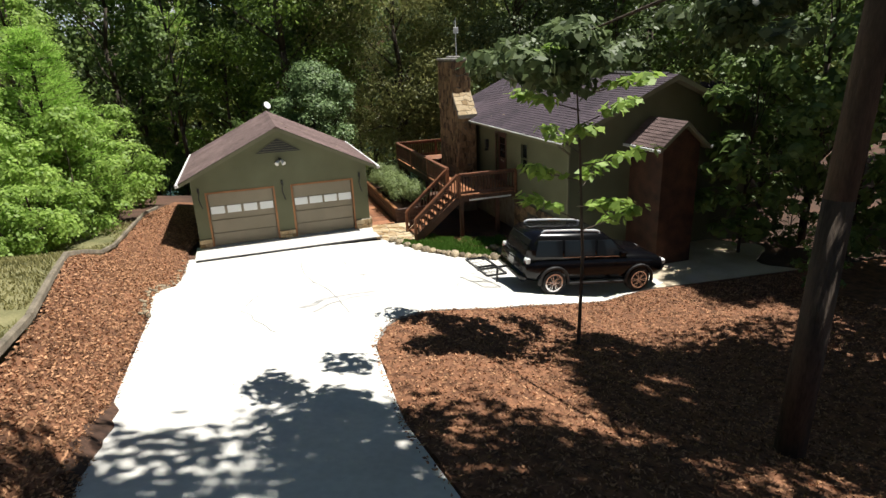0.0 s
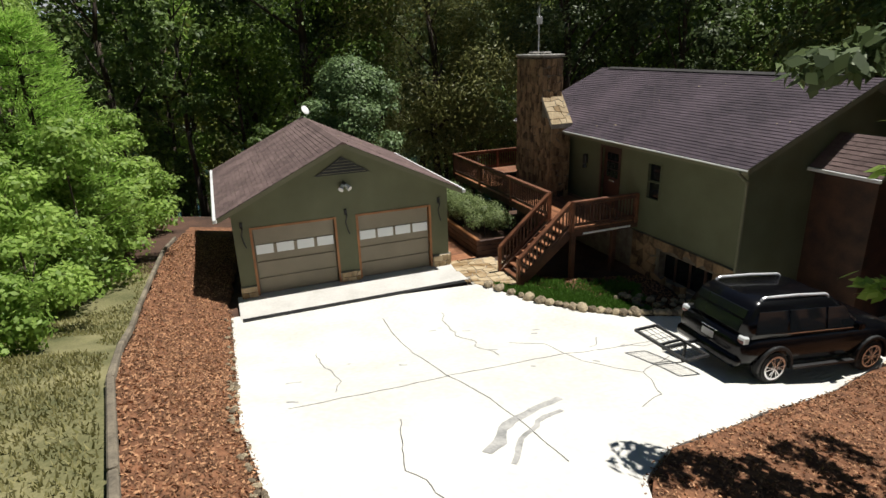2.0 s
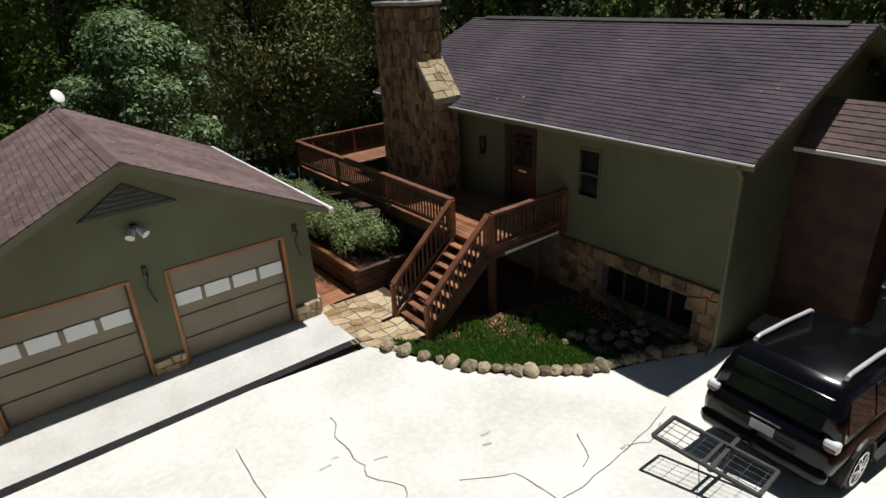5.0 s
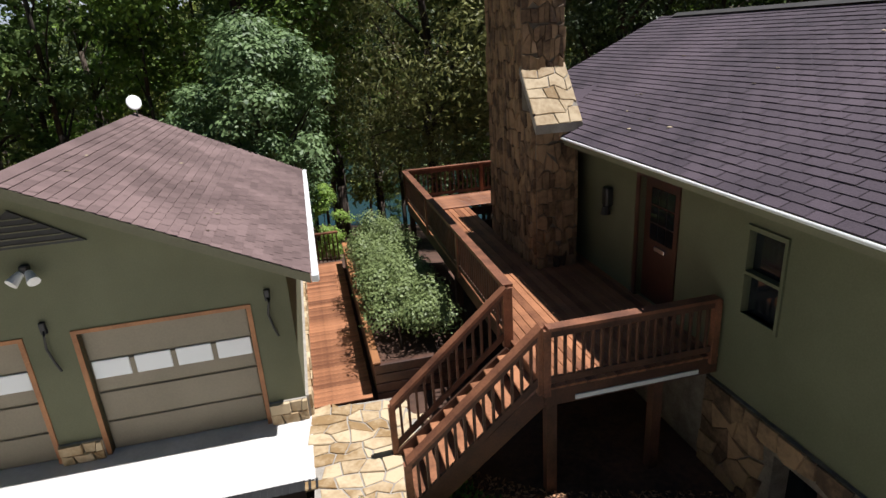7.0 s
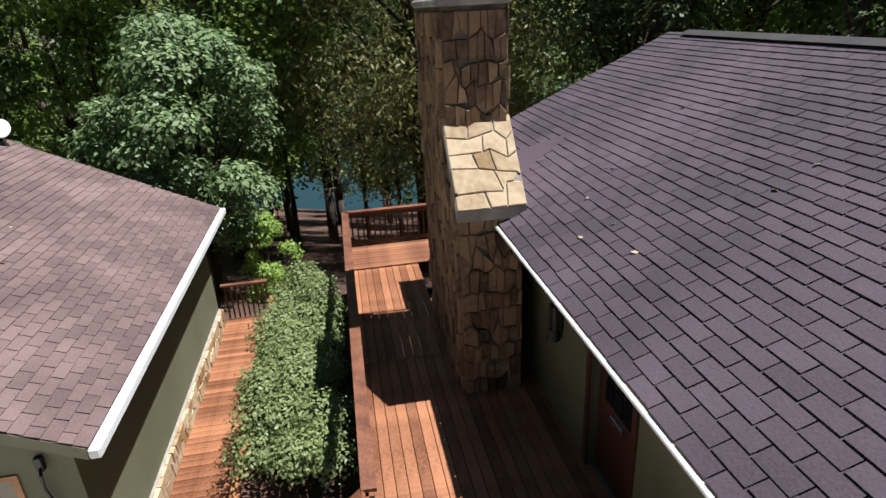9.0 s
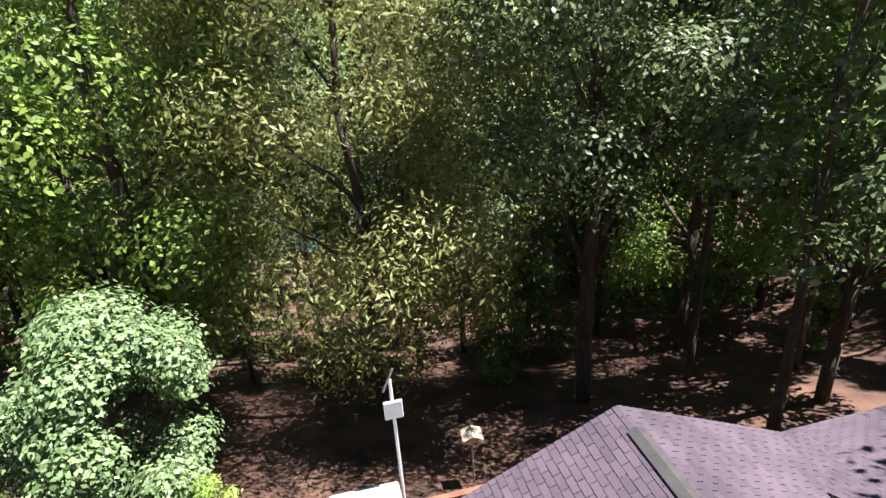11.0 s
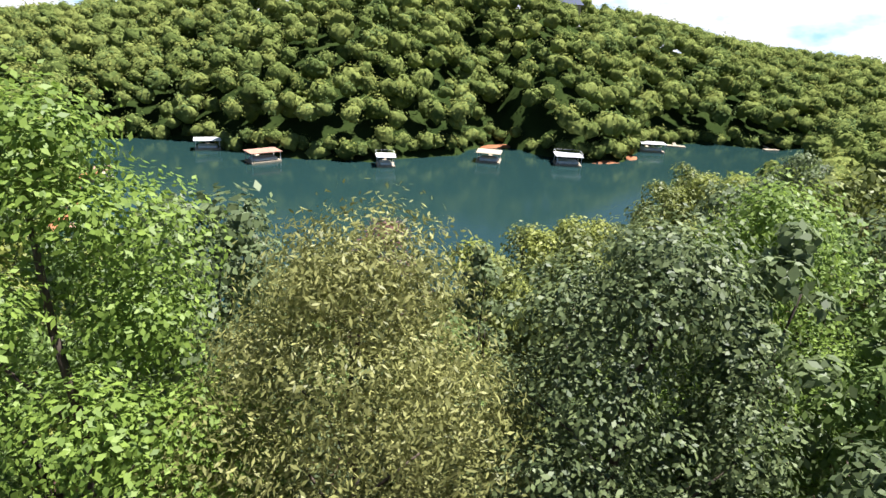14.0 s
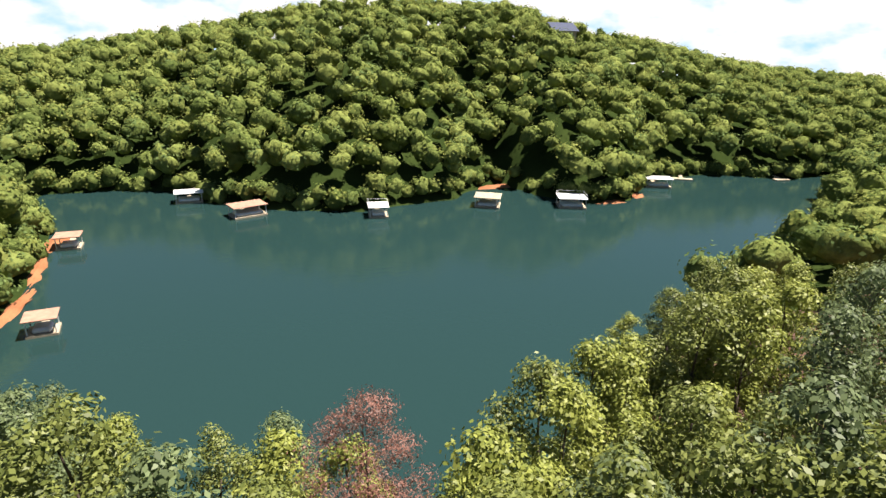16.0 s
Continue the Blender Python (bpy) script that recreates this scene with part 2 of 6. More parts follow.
# ---- mesh helpers ----
def part(name, bm, mat, parent=None, label="", smooth=False):
    """Links a bmesh as one mesh object under a thing."""
    me = bpy.data.meshes.new(name)
    bmesh.ops.recalc_face_normals(bm, faces=bm.faces)
    bm.to_mesh(me)
    bm.free()
    if smooth:
        me.shade_smooth()
    me.materials.append(M[mat] if isinstance(mat, str) else mat)
    ob = new(name, me)
    if parent is not None:
        ob.parent = parent
    if label:
        tagged(ob, label)
    return ob


def box(bm, x0, x1, y0, y1, z0, z1, bevel=0.0, m=None):
    geo = bmesh.ops.create_cube(bm, size=1.0)
    vs = geo["verts"]
    bmesh.ops.transform(bm, verts=vs, matrix=Matrix.LocRotScale(((x0 + x1) / 2, (y0 + y1) / 2, (z0 + z1) / 2), None, (abs(x1 - x0), abs(y1 - y0), abs(z1 - z0))))
    if bevel:
        es = list({e for v in vs for e in v.link_edges})
        r = bmesh.ops.bevel(bm, geom=es, offset=bevel, segments=1, affect="EDGES")
        vs = list({v for f in r["faces"] for v in f.verts} | {v for v in vs if v.is_valid})
    if m is not None:
        bmesh.ops.transform(bm, verts=vs, matrix=m)
    return bm


def tube(bm, p, q, r0, r1=None, seg=8):
    """A tapered rod from p to q."""
    p, q = Vector(p), Vector(q)
    r1 = r0 if r1 is None else r1
    d = q - p
    geo = bmesh.ops.create_cone(bm, cap_ends=True, segments=seg, radius1=r0, radius2=r1, depth=d.length)
    bmesh.ops.transform(bm, verts=geo["verts"], matrix=Matrix.Translation((p + q) / 2) @ d.to_track_quat("Z", "Y").to_matrix().to_4x4())
    return bm


def beam(bm, p, q, w, h, up=(0, 0, 1)):
    """A rectangular beam from p to q, w wide and h high."""
    p, q = Vector(p), Vector(q)
    d = (q - p).normalized()
    s = d.cross(Vector(up)).normalized() * w / 2
    u = s.cross(d).normalized() * h / 2
    vs = [bm.verts.new(c + a * s + b * u) for c in (p, q) for a, b in ((-1, -1), (1, -1), (1, 1), (-1, 1))]
    for f in ((0, 1, 2, 3), (4, 7, 6, 5), (0, 4, 5, 1), (1, 5, 6, 2), (2, 6, 7, 3), (3, 7, 4, 0)):
        bm.faces.new([vs[i] for i in f])
    return bm


def prism(bm, poly, axis, a, b):
    """Extrudes a polygon of pairs along an axis from a to b."""
    def at(u, v, w):
        return {"x": (w, u, v), "y": (u, w, v), "z": (u, v, w)}[axis]
    lo, hi = [bm.verts.new(at(u, v, a)) for u, v in poly], [bm.verts.new(at(u, v, b)) for u, v in poly]
    bm.faces.new(lo), bm.faces.new(hi[::-1])
    for i in range(len(poly)):
        j = (i + 1) % len(poly)
        bm.faces.new((lo[i], lo[j], hi[j], hi[i]))
    return bm


def thing(name, m, label, category, group="", kind=""):
    ob = new(name)
    ob.empty_display_size = 0.1
    ob.matrix_world = m
    return tagged(ob, label, category, group, kind)


def mesh_from(name, verts, faces, mat, smooth=False):
    """An object from numpy arrays: verts (n, 3) and faces (m, k)."""
    me = bpy.data.meshes.new(name)
    n, k = faces.shape
    me.vertices.add(len(verts)), me.loops.add(n * k), me.polygons.add(n)
    me.vertices.foreach_set("co", np.asarray(verts, np.float32).ravel())
    me.loops.foreach_set("vertex_index", np.asarray(faces, np.int32).ravel())
    me.polygons.foreach_set("loop_start", np.arange(n, dtype=np.int32) * k)
    me.update(calc_edges=True)
    if smooth:
        me.shade_smooth()
    else:
        me.shade_flat()
    me.materials.append(M[mat])
    return me

# ---- lie of the land ----
LAKE = -16.0


def lerp(v, table):
    return float(np.interp(v, [a for a, b in table], [b for a, b in table]))


def drive_left(y):
    return lerp(y, [(-30, 3.9), (-17.8, 1.85), (-15.4, 1.5), (-11.8, 1.05), (-9.9, 0.62), (-5.5, 0.1), (-2, -0.27), (-1, -0.38)])


def drive_right(y):
    return lerp(y, [(-30, 7.4), (-17, 5.55), (-13.9, 5.45), (-13.1, 5.65), (-12.4, 5.95), (-11.8, 6.7), (-11.4, 7.7), (-11.0, 8.7), (-10.6, 9.6), (-10.1, 11.2), (-9.5, 13.0),
                    (-9.0, 14.8), (-6.4, 14.5), (-5.9, 13.4), (-5.45, 12.0), (-5.1, 10.2), (-4.5, 9.25), (-3.65, 8.3), (-2.9, 7.85), (-2.2, 7.45), (-1.6, 7.0)])


def timber_x(y):
    return lerp(y, [(-30, 3.2), (-15, 0.5), (-12, -0.3), (-9.5, -0.97), (-6, -1.68), (-3, -2.2), (1.3, -2.45), (9, -2.6)])


def drive_z(x, y):
    s = max(0.0, -3 - y)
    b = lerp(s, [(0, 0), (1.5, 0.1), (3, 0.32), (5.7, 1.0), (7.5, 1.32), (10, 1.6), (13.6, 2.0), (20, 3.3), (30, 5.5)])
    x = min(max(x, -4), 12.5)
    return b + ((6 - x) * 0.12 if x < 7 else -0.12 - 0.24 * (x - 7)) * min(1, s / 8)


def local_z(x, y):
    z = drive_z(max(x, drive_left(y)), y)
    xl = drive_left(y)
    if x < xl:
        rise = lerp(y, [(-30, 1.0), (-12, 1.2), (-5, 1.2), (2.2, 1.0), (9, 0.1)])
        k = min(1.0, (xl - x) / max(0.3, xl - timber_x(y)))
        z += rise * k + max(0, timber_x(y) - x) * 0.04
    return z


def near_shore(x):
    return lerp(x, [(-60, 84), (-20, 74), (0, 66), (20, 60), (34, 60), (48, 80), (67, 97), (130, 138), (190, 198), (260, 230)])


def left_shore(y):
    return lerp(y, [(60, -34), (100, -38), (112, -41), (145, -47), (173, -56), (200, -74), (215, -120)])


def far_shore(x):
    return lerp(x, [(-140, 214), (-70, 204), (-53, 208), (-36, 206), (-17, 189), (-1, 182), (21, 178), (31, 184), (49, 188), (56, 199), (70, 207), (77, 192), (91, 179), (104, 183), (115, 196), (125, 207), (153, 216), (181, 205), (220, 215)])


def land_z(x, y):
    near = min(local_z(x, y), LAKE + 0.285 * (near_shore(x) - y))
    left = LAKE + 0.35 * (left_shore(y) - x) if y > 60 else -99
    left = min(left, 4.0)
    d = y - far_shore(x)
    ridge = 34 * math.exp(-((x - 65) / 150) ** 2)
    k = min(1.0, max(0.0, d / 150))
    far = LAKE + 0.3 * d if d < 0 else LAKE + (ridge - LAKE) * (k * (2 - k)) * (1 if d < 240 else max(0.3, 1 - (d - 240) / 900))
    drop = max(0.0, math.hypot(x - 60, y - 150) - 330) * 0.09
    return max(LAKE - 3, near, left, far) - drop


def axis_steps(lo, hi, fine_lo, fine_hi, step, grow):
    out = list(np.arange(fine_lo, fine_hi + 1e-6, step))
    s, v = step, fine_hi
    while v < hi:
        s *= grow
        v += s
        out.append(v)
    s, v = step, fine_lo
    while v > lo:
        s *= grow
        v -= s
        out.insert(0, v)
    return np.array(out)


def grid_mesh(name, xs, ys, zf, mat):
    v = np.array([(x, y, zf(x, y)) for y in ys for x in xs])
    w = len(xs)
    f = np.array([(j * w + i, j * w + i + 1, (j + 1) * w + i + 1, (j + 1) * w + i) for j in range(len(ys) - 1) for i in range(w - 1)])
    return mesh_from(name, v, f, mat, smooth=True)


gx, gy = axis_steps(-2600, 2600, -10, 22, 0.6, 1.07), axis_steps(-1500, 2600, -26, 14, 0.6, 1.045)
ground = new("ground", grid_mesh("ground", gx, gy, lambda x, y: land_z(x, y) - 0.14, "soil"))
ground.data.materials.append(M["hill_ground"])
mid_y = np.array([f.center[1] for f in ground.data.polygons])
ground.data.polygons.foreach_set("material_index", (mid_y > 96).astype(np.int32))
tagged(ground, "brown leaf litter and soil sloping to the lake", "ground", kind="structure")
lake = new("water", grid_mesh("water", np.linspace(-400, 500, 10), np.linspace(45, 330, 8), lambda x, y: LAKE, "water"))
tagged(lake, "calm blue-green lake water with slight ripples", "lake", kind="structure")


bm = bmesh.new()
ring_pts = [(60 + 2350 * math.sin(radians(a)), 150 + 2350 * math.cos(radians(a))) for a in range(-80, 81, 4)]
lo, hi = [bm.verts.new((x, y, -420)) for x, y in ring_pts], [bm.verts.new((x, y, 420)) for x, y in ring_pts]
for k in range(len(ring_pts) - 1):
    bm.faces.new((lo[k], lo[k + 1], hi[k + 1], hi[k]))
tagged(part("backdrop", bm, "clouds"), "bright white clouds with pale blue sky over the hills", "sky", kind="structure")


def sheet(name, mat, ys, left, right, lift, label, category, n=24, wobble=0.0, zf=local_z):
    """A slab that lies on the land between two edges given as functions of y, with a skirt round it."""
    bm = bmesh.new()
    rows = []
    for y in ys:
        a, b = left(y), right(y)
        a, b = a + wobble * noise.noise((a * 1.7, y * 2.3, 1)), b + wobble * noise.noise((b * 1.7, y * 2.3, 5))
        rows.append([bm.verts.new((a + (b - a) * i / n, y, zf(a + (b - a) * i / n, y) + lift)) for i in range(n + 1)])
    for r, s in zip(rows, rows[1:]):
        for i in range(n):
            bm.faces.new((r[i], r[i + 1], s[i + 1], s[i]))
    edge = [e for e in bm.edges if e.is_boundary]
    ext = bmesh.ops.extrude_edge_only(bm, edges=edge)
    bmesh.ops.translate(bm, verts=[v for v in ext["geom"] if isinstance(v, bmesh.types.BMVert)], vec=(0, 0, -0.3))
    ob = part(name, bm, mat)
    return tagged(ob, label, category, kind="structure")


drive_ys = sorted(set(list(np.arange(-29, -13, 0.5)) + list(np.arange(-13, -1.55, 0.14))))
sheet("driveway", "concrete", drive_ys, drive_left, drive_right, 0.0, "pale sunlit concrete driveway with hairline cracks", "driveway", 40)
sheet("mulch_bed", "mulch", list(np.arange(-29, 8.1, 0.4)), lambda y: timber_x(y), lambda y: min(drive_left(y) - 0.06, -0.42 if y > -1 else 99), -0.03, "sloping bank of red-brown bark mulch", "mulch bed", 14, 0.12)
sheet("mulch_island", "mulch", list(np.arange(-29, -9.2, 0.25)), lambda y: drive_right(y) + 0.05, lambda y: 26.0, -0.02, "shaded bed of bark mulch and leaf litter", "mulch bed", 50, 0.1)
sheet("lawn", "lawn", list(np.arange(-24, 0.5, 0.6)), lambda y: -14.0, lambda y: timber_x(y) - 0.12, -0.03, "dry sunlit lawn of thin grass", "lawn", 20)
sheet("sand_path", "sand", list(np.arange(-9.2, -4.2, 0.3)), lambda y: 14.4 + 0.3 * math.sin(y), lambda y: 19.5 + 0.8 * math.sin(1.7 * y), -0.02, "sandy path beside the house", "path", 14, 0.2)

# ---- shingles, stones ----
def shingle_slope(name, eave, ridge, along, length, mat, parent, course=0.145, tab=0.32):
    """Overlapping shingle tabs on a slope: eave and ridge are points at one end, along the way of the courses."""
    e, r, a = Vector(eave), Vector(ridge), Vector(along).normalized()
    up = r - e
    total = up.length
    up.normalize()
    nrm = a.cross(up)
    if nrm.z < 0:
        nrm = -nrm
    rng = random.Random(hash(name) % 7 + int(total * 10))
    vs, fs = [], []
    c = 0
    d = 0.0
    while d < total - 0.02:
        d2 = min(total, d + course * 1.25)
        x = -(c % 2) * tab / 2
        while x < length:
            x0, x1 = max(0, x + 0.006), min(length, x + tab - 0.006)
            if x1 - x0 > 0.02:
                lift = 0.016 + rng.random() * 0.006
                j = (rng.random() - 0.5) * 0.012
                p = [e + a * x0 + up * (d + j) + nrm * lift, e + a * x1 + up * (d + j) + nrm * lift, e + a * x1 + up * d2 + nrm * 0.004, e + a * x0 + up * d2 + nrm * 0.004,
                     e + a * x0 + up * (d + j), e + a * x1 + up * (d + j)]
                k = len(vs)
                vs += p
                fs += [(k, k + 1, k + 2, k + 3), (k + 4, k + 5, k + 1, k)]
            x += tab
        d += course
        c += 1
    me = mesh_from(name, np.array(vs), np.array(fs), mat)
    ob = new(name, me)
    ob.parent = parent
    return tagged(ob, kind="stuff")


def stone_cells(width, height, size, tall, seed):
    """Irregular courses of stones that fit together: yields each stone's outline as points on the face."""
    rng = random.Random(seed)
    rows = max(1, round(height / (size * tall)))
    cols = max(1, round(width / size))
    dx, dy = width / cols, height / rows

    def spot(j, x):
        up = 0.0 if j in (0, rows) else 0.75 * dy
        side = 0.0 if x in (0.0, width) else 0.55 * dx
        return x + side * noise.noise((x / dx * 1.9, j * 5.3, seed + 40)), j * dy + up * noise.noise((x / dx * 1.3, j * 3.7, seed))

    joints = []
    for j in range(rows):
        shift = rng.uniform(0.3, 0.7) * (j % 2)
        joints.append([0.0] + sorted(min(max((i + shift + rng.uniform(-0.26, 0.26)) * dx, 0.18 * dx), width - 0.18 * dx) for i in range(1, cols)) + [width])
    for j in range(rows):
        for a, b in zip(joints[j], joints[j][1:]):
            if b - a < 0.2 * dx:
                continue
            low = [x for x in (joints[j - 1] if j else []) if a + 0.04 < x < b - 0.04]
            high = [x for x in (joints[j + 1] if j + 1 < rows else []) if a + 0.04 < x < b - 0.04]
            yield [spot(j, x) for x in [a, *low, b]] + [spot(j + 1, x) for x in [b, *reversed(high), a]]


def stone_mesh(poly, depth, gap, mat, rng):
    """A slab with eased edges on the outline, with its joint left free."""
    cx, cy = sum(p[0] for p in poly) / len(poly), sum(p[1] for p in poly) / len(poly)
    d = depth * rng.uniform(0.6, 1.35)
    verts, n = [], len(poly)
    for z, g in ((0.0, gap), (d * 0.7, gap), (d, gap * 1.9)):
        for x, y in poly:
            w = math.hypot(x - cx, y - cy)
            k = max(0.3, 1 - g / max(w, 1e-3))
            verts.append((cx + (x - cx) * k, cy + (y - cy) * k, z + (rng.uniform(-0.12, 0.12) * d if z == d else 0)))
    faces = [(r * n + i, r * n + (i + 1) % n, (r + 1) * n + (i + 1) % n, (r + 1) * n + i) for r in (0, 1) for i in range(n)] + [tuple(range(2 * n, 3 * n))]
    me = bpy.data.meshes.new("stone")
    me.from_pydata(verts, [], faces)
    me.materials.append(M[mat])
    return me


def stone_face(parent, origin, right, up, width, height, size=0.3, mat="stone", seed=1, tall=1.0, depth=0.05, keep=None, gap=0.011):
    """Clads a face with irregular stones, each an object of its own."""
    rng = random.Random(seed)
    o, r, u = Vector(origin), Vector(right).normalized(), Vector(up).normalized()
    m = Matrix.Translation(o) @ Matrix((r, u, r.cross(u))).transposed().to_4x4()
    for poly in stone_cells(width, height, size, tall, seed):
        if keep and not keep(sum(p[0] for p in poly) / len(poly), sum(p[1] for p in poly) / len(poly)):
            continue
        ob = new("stone", stone_mesh(poly, depth, gap, mat, rng))
        ob.parent = parent
        ob.matrix_local = m


# ---- garage ----
GARAGE = pose(3.34, 0.01, 0, 0, 0, 6)
HALF, DEEP, EAVE_Z, PEAK_Z = 3.40, 7.1, 2.69, 4.52
OV, FRONT = 0.37, -0.42
garage = thing("garage", GARAGE, "olive green two-door garage with brown shingle gable roof", "garage")
DOORS = ((-2.87, -0.40), (0.36, 2.74))
slope = (PEAK_Z - EAVE_Z) / (HALF + OV)


def roof_under(x):
    return PEAK_Z - abs(x) * slope - 0.16


bm = bmesh.new()
T = 0.18
for a, b in ((-HALF, DOORS[0][0]), (DOORS[0][1], DOORS[1][0]), (DOORS[1][1], HALF)):
    part("pier", box(bmesh.new(), a, b, 0, T, -0.3, 2.13), "siding", garage)
prism(bm, [(-HALF, 2.13), (HALF, 2.13), (HALF, roof_under(HALF)), (0, roof_under(0)), (-HALF, roof_under(HALF))], "y", 0, T)
part("front_wall", bm, "siding", garage)
bm = bmesh.new()
prism(bm, [(-HALF, -0.3), (HALF, -0.3), (HALF, roof_under(HALF)), (0, roof_under(0)), (-HALF, roof_under(HALF))], "y", DEEP - T, DEEP)
box(bm, -HALF, -HALF + T, T, DEEP - T, -0.3, roof_under(HALF))
box(bm, HALF - T, HALF, T, DEEP - T, -0.3, roof_under(HALF))
part("wall", bm, "siding", garage)
bm = bmesh.new()
for s in (-1, 1):
    prism(bm, [(0, PEAK_Z), (s * (HALF + OV), EAVE_Z), (s * (HALF + OV), EAVE_Z - 0.14), (0, PEAK_Z - 0.15)], "y", FRONT, DEEP + 0.42)
roof = part("roof", bm, "fascia", garage)
L_ROOF = DEEP + 0.42 - FRONT
for s in (-1, 1):
    shingle_slope("shingles", (s * (HALF + OV + 0.02), FRONT, EAVE_Z + 0.002), (0, FRONT, PEAK_Z + 0.002), (0, 1, 0), L_ROOF, "shingle", garage)
bm = bmesh.new()
prism(bm, [(-0.16, PEAK_Z - 0.05), (0, PEAK_Z + 0.035), (0.16, PEAK_Z - 0.05)], "y", FRONT - 0.01, DEEP + 0.43)
part("ridge_cap", bm, "shingle", garage)
for s in (-1, 1):
    bm = bmesh.new()
    x = s * (HALF + OV + 0.07)
    box(bm, x - 0.06, x + 0.06, FRONT - 0.02, DEEP + 0.44, EAVE_Z - 0.13, EAVE_Z + 0.0, 0.02)
    part("gutter", bm, "white", garage, "white metal gutter along the eave")
# vent, trim, lamps, hooks
bm = bmesh.new()
prism(bm, [(-0.85, 3.52), (0.85, 3.52), (0, 4.05)], "y", -0.03, 0.0)
vent = part("gable_vent", bm, "black", garage, "dark triangular louvred gable vent")
for k in range(5):
    z = 3.56 + k * 0.09
    w = 0.85 * (4.05 - z) / 0.53 - 0.04
    bm = bmesh.new()
    box(bm, -w, w, -0.05, -0.03, z, z + 0.014, m=None)
    part("slat", bm, "fascia", vent)
for (a, b) in DOORS:
    door = part("garage_door", prism(bmesh.new(), [(a, 0), (b, 0), (b, 2.13), (a, 2.13)], "y", 0.14, 0.17), "door_tan", garage, "tan sectional garage door with a row of pale windows")
    for k in range(4):
        bm = bmesh.new()
        box(bm, a + 0.02, b - 0.02, 0.105, 0.145, 0.02 + k * 0.53, 0.53 + k * 0.53 - 0.015, 0.012)
        part("panel", bm, "door_tan", door)
    w = (b - a) / 4
    for k in range(4):
        c = a + w * (k + 0.5)
        bm = bmesh.new()
        box(bm, c - 0.26, c + 0.26, 0.085, 0.11, 1.30, 1.60, 0.01)
        part("window_pane", bm, "frosted", door, "pale frosted window pane")
    bm = bmesh.new()
    box(bm, a - 0.07, a, -0.02, 0.14, 0, 2.13)
    box(bm, b, b + 0.07, -0.02, 0.14, 0, 2.13)
    box(bm, a - 0.07, b + 0.07, -0.02, 0.14, 2.13, 2.19)
    part("door_frame", bm, "trim_wood", garage, "worn orange-brown timber door frame")
for x0, x1, h in ((-HALF - 0.02, DOORS[0][0] - 0.07, 0.36), (DOORS[0][1] + 0.07, DOORS[1][0] - 0.07, 0.34), (DOORS[1][1] + 0.07, HALF + 0.02, 0.40)):
    bm = bmesh.new()
    box(bm, x0, x1, -0.05, 0.0, -0.1, h)
    skirt = part("stone_base", bm, "mortar_pale", garage, "tan stone veneer at the foot of the pier")
    stone_face(skirt, (x0, -0.05, 0), (1, 0, 0), (0, 0, 1), x1 - x0, h, 0.2, "stone_pale", 11)
bm = bmesh.new()
box(bm, HALF, HALF + 0.05, -0.02, DEEP, -0.1, 0.42)
skirt = part("stone_base", bm, "mortar_pale", garage, "tan stone veneer along the side wall")
stone_face(skirt, (HALF + 0.05, 0, 0), (0, 1, 0), (0, 0, 1), DEEP, 0.42, 0.24, "stone_pale", 12)
for x, z, n in ((0, 3.12, 2),):
    bm = bmesh.new()
    box(bm, -0.06, 0.06, -0.1, 0, 3.16, 3.28, 0.02)
    lamp = part("flood_light", bm, "black", garage, "twin-headed white floodlight under the gable")
    for s in (-1, 1):
        bm = bmesh.new()
        tube(bm, (s * 0.05, -0.08, 3.18), (s * 0.14, -0.22, 3.08), 0.05, 0.085, 12)
        part("lamp_head", bm, "white", lamp)
for x in (-3.15, -0.02, 3.08):
    bm = bmesh.new()
    pts = [(x, -0.05, 2.28), (x + 0.02, -0.12, 2.22), (x - 0.03, -0.06, 2.0), (x + 0.02, -0.05, 1.75), (x + 0.07, -0.05, 1.6)]
    for p, q in zip(pts, pts[1:]):
        tube(bm, p, q, 0.018)
    box(bm, x - 0.04, x + 0.04, -0.07, 0, 2.22, 2.4, 0.01)
    part("wall_lantern", bm, "black", garage, "black iron wall lantern with a hanging cord")
bm = bmesh.new()
geo = bmesh.ops.create_uvsphere(bm, u_segments=18, v_segments=8, radius=0.22)
bmesh.ops.transform(bm, verts=geo["verts"], matrix=Matrix.Translation((0.1, DEEP + 0.1, PEAK_Z + 0.30)) @ Matrix.Rotation(radians(48), 4, "X") @ Matrix.Rotation(radians(25), 4, "Y") @ Matrix.Diagonal((0.8, 1, 0.14, 1)))
dish = part("satellite_dish", bm, "white", None, smooth=True)
dish.matrix_world = GARAGE
tagged(dish, "small white satellite dish on the garage ridge", "satellite dish")
bm = bmesh.new()
tube(bm, (0.12, DEEP + 0.1, PEAK_Z - 0.05), (0.12, DEEP + 0.12, PEAK_Z + 0.28), 0.02)
part("mast", bm, "grey_metal", dish)
# apron and trench drain
bm = bmesh.new()
box(bm, -HALF - 0.15, HALF + 0.05, -1.57, 0.14, -0.3, 0.012, 0.01)
ob = part("apron", bm, "slab")
ob.matrix_world = GARAGE
tagged(ob, "smooth concrete apron before the garage doors", "apron", kind="structure")
bm = bmesh.new()
box(bm, -HALF - 0.1, HALF - 0.1, -1.79, -1.58, -0.25, 0.02)
drain = part("trench_drain", bm, "black")
drain.matrix_world = GARAGE
tagged(drain, "black slotted trench drain across the driveway", "drain")
for k in range(70):
    bm = bmesh.new() if k == 0 else bm
    x = -HALF - 0.05 + k * 0.1
    box(bm, x, x + 0.035, -1.785, -1.585, 0.02, 0.028)
part("grating", bm, "black", drain)

